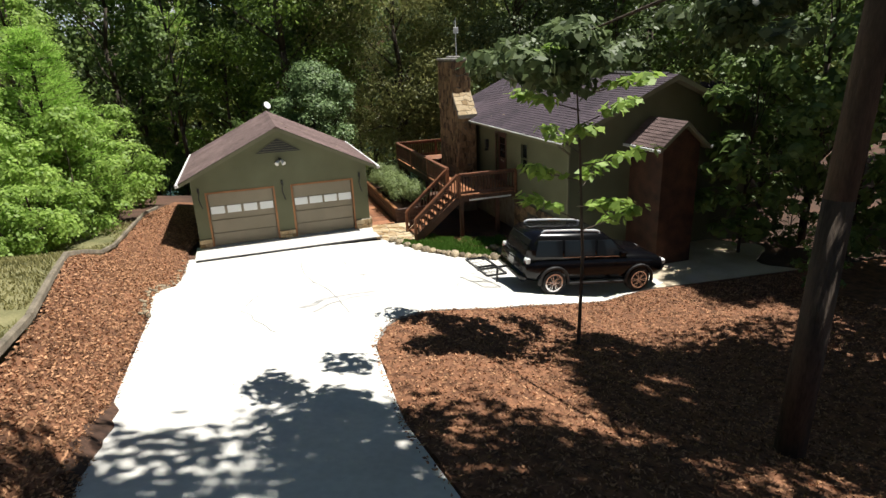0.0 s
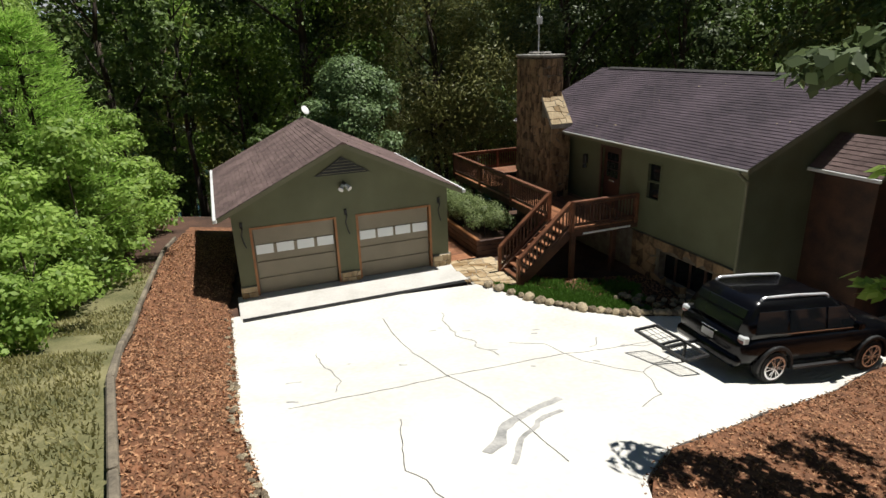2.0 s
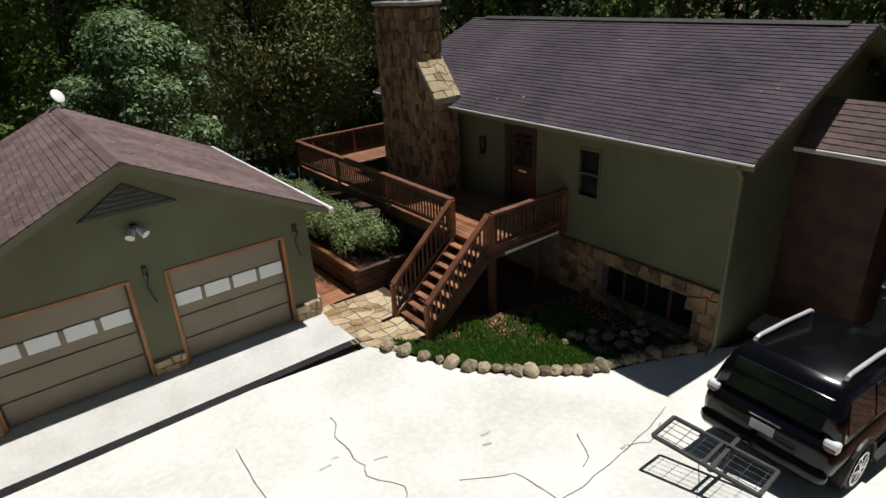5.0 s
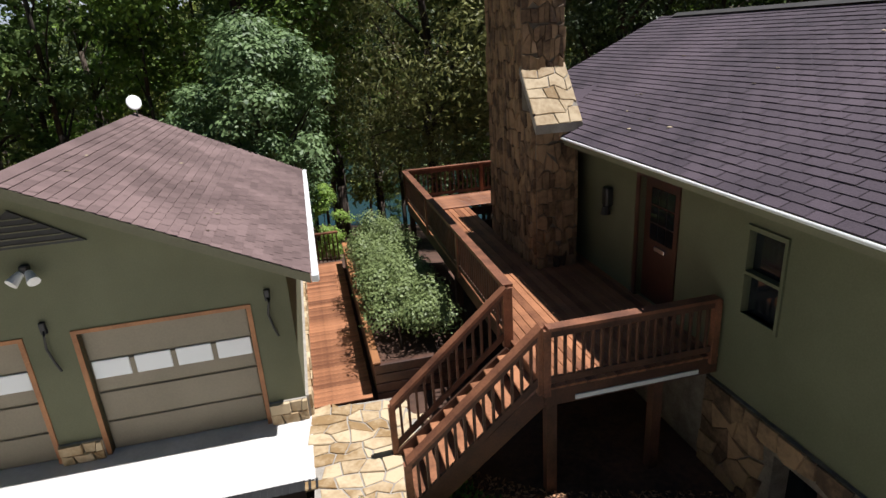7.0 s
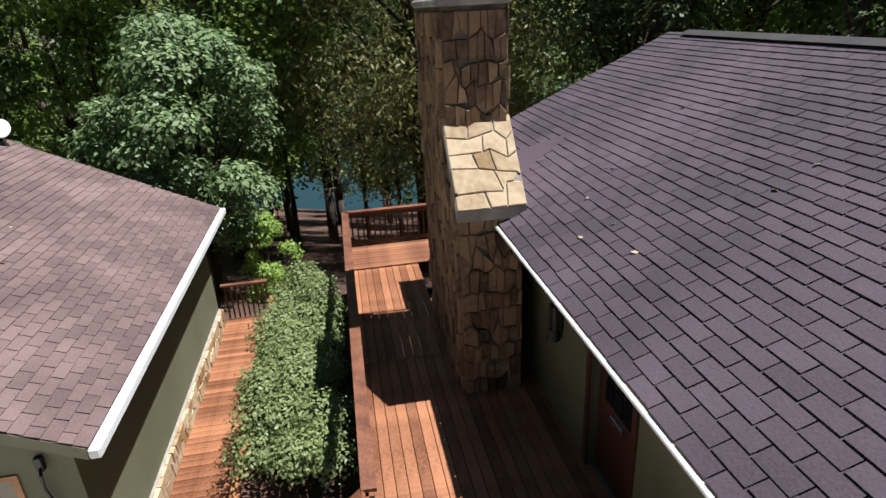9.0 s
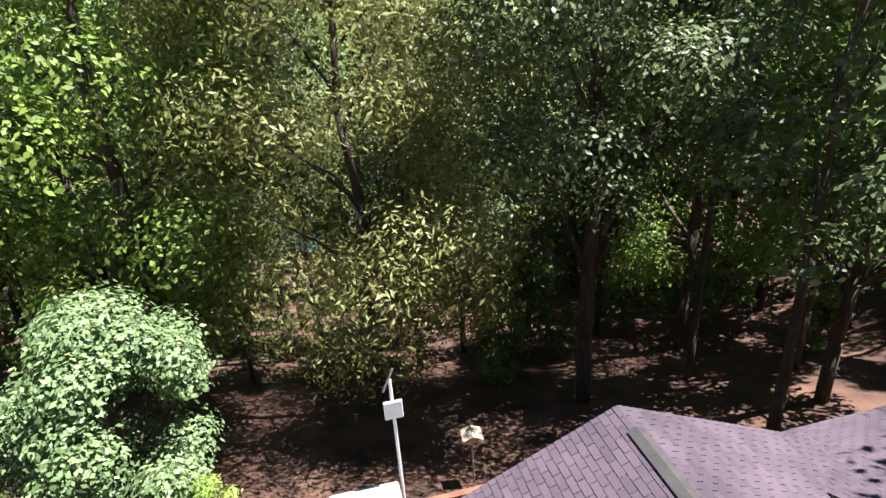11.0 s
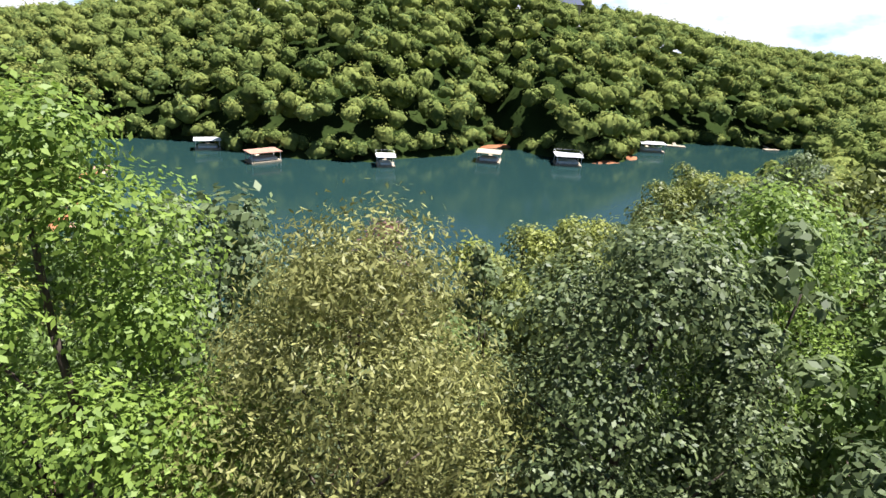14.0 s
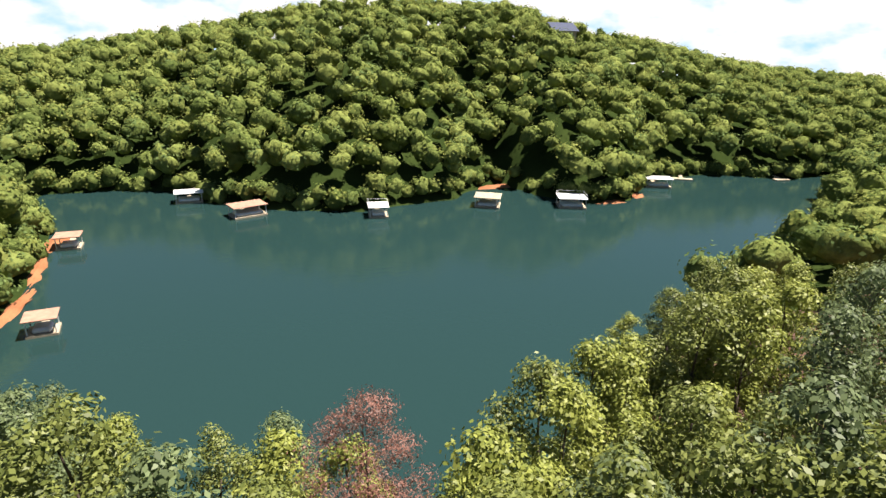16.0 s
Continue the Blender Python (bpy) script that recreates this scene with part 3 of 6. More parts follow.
# ---- house ----
HOUSE = pose(12.51, -6.31, 0, 0, 0, 6)
house = thing("house", HOUSE, "olive green lake house with purple-brown shingle roof and stone base", "house")
WALL, EZ, RZ, RU, LV = 0.55, 4.05, 5.97, 4.3, 12.11
DECK = 1.58
sl = (RZ - EZ) / RU


def hz(u):
    return RZ - abs(u - RU) * sl - 0.17


WIN = (3.62, 4.17, 2.38, 3.47)
DOOR = (5.65, 6.6, DECK, DECK + 2.05)
bm = bmesh.new()
GV0, GV1, GU1 = 0.45, LV - 0.5, 2 * RU - 0.5
zt = hz(WALL)
for a, b, c, d in ((GV0, WIN[0], 1.2, zt), (WIN[0], WIN[1], 1.2, WIN[2]), (WIN[0], WIN[1], WIN[3], zt), (WIN[1], DOOR[0], 1.2, zt), (DOOR[0], DOOR[1], 1.2, DOOR[2]), (DOOR[0], DOOR[1], DOOR[3], zt), (DOOR[1], GV1, 1.2, zt)):
    part("front_wall", box(bmesh.new(), WALL, WALL + 0.18, a, b, c, d), "siding", house)
for v0, v1 in ((GV0, GV0 + 0.18), (GV1 - 0.18, GV1)):
    prism(bm, [(WALL + 0.18, -0.6), (GU1, -0.6), (GU1, hz(GU1)), (RU, hz(RU)), (WALL + 0.18, hz(WALL + 0.18))], "y", v0, v1)
    part("gable_wall", bm, "siding", house)
    bm = bmesh.new()
box(bm, GU1 - 0.18, GU1, GV0 + 0.18, GV1 - 0.18, -3, hz(GU1))
part("wall", bm, "siding", house)
# lower storey in stone with two wide openings
bm = bmesh.new()
for a, b, c, d in ((GV0, 0.95, -0.6, 1.2), (0.95, 3.3, 0.85, 1.2), (0.95, 3.3, -0.6, -0.05), (3.3, 4.35, -0.6, 1.2), (4.35, GV1, -0.6, 1.2)):
    box(bm, WALL - 0.06, WALL + 0.2, a, b, c, d)
base = part("stone_base", bm, "mortar", house, "brown fieldstone lower wall with a wide opening")
stone_face(base, (WALL - 0.06, 4.6, -0.5), (0, -1, 0), (0, 0, 1), 4.2, 1.7, 0.3, "stone", 21, keep=lambda a, b: not (1.25 < a < 3.68 and 0.4 < b < 1.38))
bm = bmesh.new()
box(bm, WALL + 0.2, WALL + 0.24, 0.9, 3.35, -0.1, 0.9)
part("basement_window", bm, "dark_glass", house, "dark basement window behind the stone opening")
for v in (1.6, 2.2, 2.8):
    bm = bmesh.new()
    box(bm, WALL + 0.14, WALL + 0.19, v - 0.03, v + 0.03, -0.05, 0.85)
    part("mullion", bm, "dark_shaded_wood", house)
bm = bmesh.new()
for s in (0, 1):
    e = 0.0 if s == 0 else 2 * RU
    prism(bm, [(RU, RZ), (e, EZ), (e, EZ - 0.15), (RU, RZ - 0.16)], "y", 0, LV)
part("roof", bm, "fascia", house)
shingle_slope("shingles", (-0.03, 0, EZ), (RU, 0, RZ + 0.002), (0, 1, 0), LV, "shingle_house", house)
shingle_slope("shingles", (2 * RU + 0.03, 0, EZ), (RU, 0, RZ + 0.002), (0, 1, 0), LV, "shingle_house", house)
bm = bmesh.new()
prism(bm, [(RU - 0.15, RZ - 0.01), (RU, RZ + 0.06), (RU + 0.15, RZ - 0.01)], "y", 0.5, LV - 0.6)
part("ridge_vent", bm, "ridge_vent", house, "dark ridge vent along the roof")
bm = bmesh.new()
box(bm, -0.075, -0.032, -0.02, 8.3, EZ - 0.045, EZ - 0.005, 0.01)
box(bm, -0.075, -0.032, 10.9, LV + 0.02, EZ - 0.045, EZ - 0.005, 0.01)
part("gutter", bm, "white", house, "white metal gutter along the eave")
bm = bmesh.new()
for p, q in zip([(-0.05, 0.25, EZ - 0.12), (WALL - 0.08, 0.4, EZ - 0.45), (WALL - 0.08, 0.4, 0.0)], [(WALL - 0.08, 0.4, EZ - 0.45), (WALL - 0.08, 0.4, 0.0), (WALL - 0.3, 0.4, -0.15)]):
    tube(bm, p, q, 0.045)
part("downpipe", bm, "fascia", house, "olive painted downpipe at the corner")
# window with balusters mirrored in dark glass
win = part("window", prism(bmesh.new(), [(WIN[0], WIN[2]), (WIN[1], WIN[2]), (WIN[1], WIN[3]), (WIN[0], WIN[3])], "x", WALL + 0.08, WALL + 0.1), "dark_glass", house, "dark sash window with a grey-brown frame")
bm = bmesh.new()
for a, b, c, d in ((WIN[0] - 0.045, WIN[0], WIN[2] - 0.06, WIN[3] + 0.06), (WIN[1], WIN[1] + 0.045, WIN[2] - 0.06, WIN[3] + 0.06), (WIN[0], WIN[1], WIN[2] - 0.06, WIN[2]), (WIN[0], WIN[1], WIN[3], WIN[3] + 0.06), (WIN[0], WIN[1], 2.9, 2.94)):
    box(bm, WALL - 0.03, WALL + 0.09, a, b, c, d)
part("window_frame", bm, "siding", win)
fd = part("front_door", prism(bmesh.new(), [(DOOR[0], DOOR[2]), (DOOR[1], DOOR[2]), (DOOR[1], DOOR[3]), (DOOR[0], DOOR[3])], "x", WALL + 0.1, WALL + 0.15), "front_door", house, "red-brown front door with nine small panes")
for i in range(3):
    for j in range(3):
        bm = bmesh.new()
        v, z = DOOR[0] + 0.17 + i * 0.21, DOOR[2] + 1.05 + j * 0.29
        box(bm, WALL + 0.085, WALL + 0.1, v, v + 0.18, z, z + 0.26)
        part("pane", bm, "dark_glass", fd)
bm = bmesh.new()
box(bm, WALL + 0.06, WALL + 0.1, DOOR[0] + 0.33, DOOR[0] + 0.6, DOOR[2] + 0.9, DOOR[2] + 0.97, 0.005)
part("letter_plate", bm, "chrome", fd)
bm = bmesh.new()
for a, b, c, d in ((DOOR[0] - 0.09, DOOR[0], DECK, DOOR[3] + 0.09), (DOOR[1], DOOR[1] + 0.09, DECK, DOOR[3] + 0.09), (DOOR[0], DOOR[1], DOOR[3], DOOR[3] + 0.09)):
    box(bm, WALL - 0.025, WALL + 0.1, a, b, c, d)
part("door_frame", bm, "front_door", house)
bm = bmesh.new()
box(bm, WALL - 0.14, WALL, 7.42, 7.6, 2.9, 3.25, 0.03)
tube(bm, (WALL - 0.1, 7.51, 2.9), (WALL - 0.1, 7.51, 2.76), 0.06, 0.09, 10)
part("wall_lantern", bm, "black", house, "dark wall lantern by the front door")
# wing on the lake side and porch roof on the gable
wing = thing("house_wing", HOUSE, "lower side wing with a dark shingle roof", "house wing")
bm = bmesh.new()
box(bm, 2 * RU - 0.45, 15.2, 7.4, 12.6, -4, 3.3)
prism(bm, [(7.4, 3.3), (12.6, 3.3), (10.0, 4.7)], "x", 2 * RU - 0.45, 15.2)
part("wall", bm, "siding", wing)
bm = bmesh.new()
prism(bm, [(10.0, 4.9), (7.0, 3.3), (7.0, 3.18), (10.0, 4.75)], "x", 7.3, 15.6)
prism(bm, [(10.0, 4.9), (13.0, 3.3), (13.0, 3.18), (10.0, 4.75)], "x", 7.3, 15.6)
part("roof", bm, "fascia", wing)
shingle_slope("shingles", (7.3, 6.98, 3.3), (7.3, 10.0, 4.91), (1, 0, 0), 8.3, "shingle_house", wing)
shingle_slope("shingles", (7.3, 13.02, 3.3), (7.3, 10.0, 4.91), (1, 0, 0), 8.3, "shingle_house", wing)
porch = thing("side_porch", HOUSE, "shaded side entry with a small shingle gable roof", "porch")
PU, PE, PR, PT = 3.6, 0.95, 3.80, 4.62
bm = bmesh.new()
for s in (-1, 1):
    prism(bm, [(PU, PT), (PU + s * PE, PR), (PU + s * PE, PR - 0.12), (PU, PT - 0.13)], "y", -1.45, 0.44)
part("roof", bm, "fascia", porch)
for s in (-1, 1):
    shingle_slope("shingles", (PU + s * (PE + 0.02), -1.45, PR), (PU, -1.45, PT + 0.002), (0, 1, 0), 1.89, "shingle", porch)
    bm = bmesh.new()
    x = PU + s * (PE + 0.06)
    box(bm, x - 0.035, x + 0.035, -1.47, 0.44, PR - 0.1, PR - 0.01, 0.012)
    part("gutter", bm, "white", porch, "white metal gutter along the eave")
# dark colour in place of olive siding puts the entry's shade into the wall
bm = bmesh.new()
prism(bm, [(PU - 0.7, -0.6), (PU + 0.7, -0.6), (PU + 0.7, 3.86), (PU, 4.45), (PU - 0.7, 3.86)], "y", -1.25, 0.44)
part("wall", bm, "dark_shaded_wood", porch)

# ---- chimney ----
chimney = thing("chimney", HOUSE, "tall brown fieldstone chimney with a sloped shoulder", "chimney")
CU0, CU1, CV0, CVS, CV1, CT = -0.52, 0.28, 8.3, 8.95, 10.85, 6.6
bm = bmesh.new()
prism(bm, [(CV0, -0.6), (CV1, -0.6), (CV1, CT), (CVS, CT), (CVS, 5.1), (CV0, 4.25)], "x", CU0, CU1)
part("shaft", bm, "mortar", chimney)
stone_face(chimney, (CU0, CV1, 1.0), (0, -1, 0), (0, 0, 1), CV1 - CVS, CT - 1.05, 0.12, "stone", 31, 2.5, 0.05)
stone_face(chimney, (CU0, CVS, 1.0), (0, -1, 0), (0, 0, 1), CVS - CV0, 3.5, 0.12, "stone", 32, 2.5, 0.05)
stone_face(chimney, (CU0, CVS, 5.1), (1, 0, 0), (0, 0, 1), CU1 - CU0, CT - 5.15, 0.12, "stone", 33, 2.2, 0.05)
stone_face(chimney, (CU0, CV0, 1.0), (1, 0, 0), (0, 0, 1), CU1 - CU0, 3.2, 0.12, "stone", 34, 2.2, 0.05)
stone_face(chimney, (CU1, CVS, 3.9), (0, 1, 0), (0, 0, 1), CV1 - CVS, CT - 3.95, 0.24, "stone", 35, 1.3, 0.05)
bm = bmesh.new()
prism(bm, [(CV0 - 0.1, 4.14), (CVS + 0.02, 5.13), (CVS + 0.02, 5.27), (CV0 - 0.1, 4.28)], "x", CU0 - 0.04, CU1 + 0.05)
shoulder = part("shoulder", bm, "mortar_pale", chimney, "sloped shoulder slab faced with pale flagstones")
sv = Vector((0, CVS - CV0 + 0.12, 0.99))
stone_face(shoulder, (CU0 - 0.04, CV0 - 0.1, 4.285), (1, 0, 0), sv, CU1 - CU0 + 0.09, sv.length, 0.27, "stone_pale", 36, 0.85, 0.018, gap=0.014)
bm = bmesh.new()
box(bm, CU0 - 0.07, CU1 + 0.07, CVS - 0.07, CV1 + 0.07, CT, CT + 0.1, 0.025)
part("cap", bm, "cap", chimney, "weathered grey mortar chimney cap")
for v in (9.5, 10.3):
    bm = bmesh.new()
    box(bm, -0.3, 0.06, v - 0.17, v + 0.17, CT + 0.1, CT + 0.19, 0.04)
    flue = part("flue_cover", bm, "cap", chimney)
    bm = bmesh.new()
    box(bm, -0.26, 0.02, v - 0.13, v + 0.13, CT + 0.19, CT + 0.205, 0.005)
    part("flue_lid", bm, "ridge_vent", flue, "dark metal flue lid")
bm = bmesh.new()
vs = [bm.verts.new(q) for q in ((CU1, 9.0, 4.15), (CU1, 10.8, 4.15), (CU1, 9.9, 4.45), (1.6, 9.9, 4.78), (CU1, 9.9, 4.05))]
for f in ((0, 2, 3), (1, 3, 2), (0, 3, 4), (1, 4, 3), (0, 4, 2), (1, 2, 4)):
    bm.faces.new([vs[k] for k in f])
part("cricket", bm, "shingle_house", chimney, "shingled cricket where the roof meets the chimney")
antenna = thing("antenna", HOUSE @ pose(CU1 + 0.12, 10.9, 0), "slim pole antenna with a flat white panel beside the chimney", "antenna")
bm = bmesh.new()
tube(bm, (0, 0, 5.2), (0, 0, 8.35), 0.022)
part("pole", bm, "white", antenna)
bm = bmesh.new()
box(bm, -0.12, 0.12, -0.06, -0.02, 7.78, 8.05, 0.01)
part("panel", bm, "white", antenna)
bm = bmesh.new()
beam(bm, (-0.1, -0.02, 8.2), (0.05, 0, 8.5), 0.02, 0.02)
part("aerial", bm, "grey_metal", antenna)
part("bracket", beam(bmesh.new(), (-0.12, 0, 5.4), (0, 0, 5.4), 0.04, 0.06), "grey_metal", antenna)

# ---- deck ----
deck = thing("deck", HOUSE, "red-brown timber deck along the house wall", "deck")
DU0, DV0, DV1 = -1.95, 4.5, 14.26
bm = bmesh.new()
for v in np.arange(DV0 + 0.1, DV1, 1.2):
    part("joist", beam(bmesh.new(), (DU0 + 0.05, v, DECK - 0.14), (WALL, v, DECK - 0.14), 0.05, 0.2), "dark_shaded_wood", deck)
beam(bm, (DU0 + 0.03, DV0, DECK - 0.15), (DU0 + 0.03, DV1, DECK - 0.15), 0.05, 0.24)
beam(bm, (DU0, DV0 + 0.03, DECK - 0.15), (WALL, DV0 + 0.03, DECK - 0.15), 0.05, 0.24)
part("rim_joist", bm, "dark_shaded_wood", deck)
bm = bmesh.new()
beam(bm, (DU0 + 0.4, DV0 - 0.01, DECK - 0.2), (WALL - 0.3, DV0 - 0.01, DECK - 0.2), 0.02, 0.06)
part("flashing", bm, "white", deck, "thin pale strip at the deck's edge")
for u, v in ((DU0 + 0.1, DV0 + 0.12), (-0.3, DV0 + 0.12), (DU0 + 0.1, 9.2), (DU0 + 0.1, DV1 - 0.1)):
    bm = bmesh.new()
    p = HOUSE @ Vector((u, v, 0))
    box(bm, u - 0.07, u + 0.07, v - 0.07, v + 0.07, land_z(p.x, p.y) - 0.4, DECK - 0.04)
    part("post", bm, "dark_shaded_wood", deck)


def railing(p, q, label, height=0.86, posts=2, step=0.125, name="railing", cap_end=0.0):
    """A rail with balusters from p to q (deck level), as one thing."""
    p, q = Vector(p), Vector(q)
    rail = thing(name, HOUSE, label, "railing", "deck railings")
    d = q - p
    flat = Vector((d.x, d.y, 0))
    up = Vector((0, 0, height))
    bm = bmesh.new()
    beam(bm, p + up - d.normalized() * cap_end, q + up + d.normalized() * cap_end, 0.15, 0.045)
    part("top_rail", bm, "rail_wood", rail)
    # stringers and balusters carry their unlit sides' shade as a darker colour
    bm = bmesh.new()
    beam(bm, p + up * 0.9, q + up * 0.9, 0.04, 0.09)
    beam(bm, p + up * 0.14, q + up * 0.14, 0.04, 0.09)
    part("stringer", bm, "dark_shaded_wood", rail)
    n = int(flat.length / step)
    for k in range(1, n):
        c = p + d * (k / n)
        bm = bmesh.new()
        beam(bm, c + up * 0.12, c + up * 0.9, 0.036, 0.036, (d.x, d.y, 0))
        part("baluster", bm, "dark_shaded_wood", rail)
    for k in range(posts):
        c = p + d * (k / max(1, posts - 1))
        bm = bmesh.new()
        beam(bm, c - Vector((0, 0, 0.1)), c + up * 0.98, 0.095, 0.095, (d.x, d.y, 0))
        part("post", bm, "rail_wood", rail)
    return rail


railing((DU0, 5.88, DECK), (DU0, DV1, DECK), "long red-brown deck railing above the planter", posts=4)
railing((DU0, DV0, DECK), (WALL - 0.1, DV0, DECK), "short deck railing from stairs to house wall", posts=2)
railing((DU0, DV1, DECK), (4.6, DV1, DECK), "deck railing facing the lake", posts=4)
SU, SZ = -3.8, 0.0
railing((SU, 5.86, SZ), (DU0 - 0.05, 5.86, DECK), "sloping stair railing beside the planter", name="stair_railing")
railing((SU, 4.56, SZ), (DU0 - 0.05, 4.56, DECK), "sloping stair railing on the open side", name="stair_railing")
stairs = thing("stairs", HOUSE, "red-brown timber stairs up to the deck", "stairs")
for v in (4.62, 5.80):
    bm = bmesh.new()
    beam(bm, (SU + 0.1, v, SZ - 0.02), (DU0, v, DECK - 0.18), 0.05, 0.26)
    part("stringer", bm, "dark_shaded_wood", stairs)
NT = 8
for k in range(NT):
    bm = bmesh.new()
    u = SU + 0.12 + (DU0 - SU - 0.12) * k / NT
    z = SZ + (DECK - SZ) * (k + 0.6) / (NT + 0.6)
    box(bm, u - 0.02, u + 0.255, 4.64, 5.78, z - 0.04, z, 0.008)
    part("tread", bm, "deck_wood", stairs)

# ---- walkway, planter ----
walkway = thing("walkway", GARAGE, "sunlit red-brown boardwalk beside the garage", "walkway")
WX0, WX1 = HALF + 0.07, HALF + 1.12
bm = bmesh.new()
box(bm, WX0 + 0.03, WX1 - 0.03, 0.25, 7.4, -0.5, -0.03)
part("frame", bm, "dark_shaded_wood", walkway)
end = thing("walkway_railing", GARAGE, "dark wooden railing at the end of the boardwalk", "railing")
bm = bmesh.new()
beam(bm, (WX0, 7.4, 0.85), (WX1, 7.4, 0.85), 0.12, 0.045)
part("top_rail", bm, "rail_wood", end)
for k in range(9):
    bm = bmesh.new()
    x = WX0 + 0.08 + k * 0.115
    beam(bm, (x, 7.4, 0), (x, 7.4, 0.83), 0.035, 0.035, (1, 0, 0))
    part("baluster", bm, "dark_shaded_wood", end)
planter = thing("planter", GARAGE, "long timber planter wall beside the boardwalk", "planter")
PX0, PX1 = WX1 + 0.08, WX1 + 1.75
bm = bmesh.new()
for k in range(4):
    z = -0.2 + k * 0.19
    box(bm, PX0, PX0 + 0.09, 0.35, 7.1, z, z + 0.18, 0.012)
    box(bm, PX0, PX1 + 0.2, 0.3, 0.42, z, z + 0.18, 0.012)
part("sleeper", bm, "dark_shaded_wood", planter)
bm = bmesh.new()
box(bm, PX0 - 0.02, PX0 + 0.12, 0.3, 7.1, 0.56, 0.61, 0.01)
part("cap_board", bm, "trim_wood", planter, "orange-brown cap board")
bm = bmesh.new()
box(bm, PX0 + 0.09, PX1 + 0.1, 0.42, 7.0, -0.3, 0.45)
part("soil_fill", bm, "soil", planter)

# ---- foliage ----
def leaf_cloud(centres, radii, count, size, seed, up=0.35, flat=0.72, shell=0.55, ratio=0.55):
    """Leaf-shaped quads scattered over clumps. Returns verts and faces."""
    rng = np.random.default_rng(seed)
    w = radii ** 2
    pick = rng.choice(len(centres), count, p=w / w.sum())
    d = rng.normal(size=(count, 3))
    d /= np.linalg.norm(d, axis=1)[:, None]
    d[:, 2] = np.where((d[:, 2] < -0.3) & (rng.random(count) < 0.6), -d[:, 2], d[:, 2])
    rad = radii[pick] * (shell + (1 - shell) * np.sqrt(rng.random(count))) * (1 + 0.25 * rng.normal(size=count).clip(-1, 1))
    p = centres[pick] + d * rad[:, None] * np.array([1, 1, flat])
    nrm = d * 0.9 + rng.normal(size=(count, 3)) * 0.34 + np.array([0, 0, up])
    nrm /= np.linalg.norm(nrm, axis=1)[:, None]
    t = np.cross(nrm, rng.normal(size=(count, 3)))
    t /= np.linalg.norm(t, axis=1)[:, None]
    b = np.cross(nrm, t)
    s = size * (0.6 + 0.8 * rng.random(count))[:, None]
    v = np.stack([p - t * s, p + b * s * ratio - t * s * 0.1, p + t * s, p - b * s * ratio - t * s * 0.1], 1).reshape(-1, 3)
    return v, np.arange(count * 4).reshape(-1, 4)


def crown_clumps(rng, base, top, radius, n, lean=0.0, taper=1.0):
    c, r = [], []
    for k in range(n):
        f = (k + rng.random()) / n
        z = base + (top - base) * f
        prof = math.sin(math.pi * min(1, (f * 0.86 + 0.12))) ** 0.7 * (1 - (1 - taper) * f)
        a = rng.random() * 2 * math.pi
        q = radius * prof * (0.35 + 0.65 * math.sqrt(rng.random())) * 0.92
        c.append((q * math.cos(a), q * math.sin(a), z))
        r.append(radius * rng.uniform(0.17, 0.34))
    return np.array(c), np.array(r)


def trunk_mesh(name, height, r0, rng, clumps, limbs, mat="bark"):
    bm = bmesh.new()
    pts = [Vector((0, 0, -0.6))]
    n = 7
    for k in range(1, n + 1):
        pts.append(Vector((rng.uniform(-1, 1) * 0.02 * height * k / n, rng.uniform(-1, 1) * 0.02 * height * k / n, height * k / n)))
    for k in range(n):
        tube(bm, pts[k], pts[k + 1], r0 * (1 - 0.8 * k / n), r0 * (1 - 0.8 * (k + 1) / n), 7)
    for k in range(limbs):
        c = Vector(clumps[rng.randrange(len(clumps))])
        f = min(0.95, max(0.25, (c.z - 2.0) / height - rng.uniform(0.02, 0.12)))
        i = int(f * n)
        p = pts[i].lerp(pts[i + 1], f * n - i)
        mid = p.lerp(c, 0.5) + Vector((rng.uniform(-0.3, 0.3), rng.uniform(-0.3, 0.3), 0.2))
        r = r0 * (1 - 0.8 * f) * 0.5
        tube(bm, p, mid, r, r * 0.65, 5)
        tube(bm, mid, c, r * 0.65, r * 0.2, 5)
    me = bpy.data.meshes.new(name)
    bm.to_mesh(me)
    bm.free()
    me.shade_smooth()
    me.materials.append(M[mat])
    return me


def tree_kind(name, seed, height, base, radius, r0, leaves, size, mat, clumps=44, limbs=14, taper=0.8, up=0.35, ratio=0.55):
    rng = random.Random(seed)
    c, r = crown_clumps(rng, base, height, radius, clumps, taper=taper)
    v, f = leaf_cloud(c, r, leaves, size, seed, up=up, ratio=ratio)
    crown = mesh_from("crown", v, f, mat)
    return trunk_mesh("trunk", height * 0.93, r0, rng, [tuple(x) for x in c], limbs), crown


def plant(kind, x, y, z, scale, turn, label, group="", name="tree", category="tree", stretch=1.0):
    t = thing(name, Matrix.LocRotScale((x, y, z), Euler((0, 0, turn)), (scale, scale, scale * stretch)), label, category, group)
    for nm, me in zip(("trunk", "crown"), kind):
        ob = new(nm, me)
        ob.parent = t
    return t


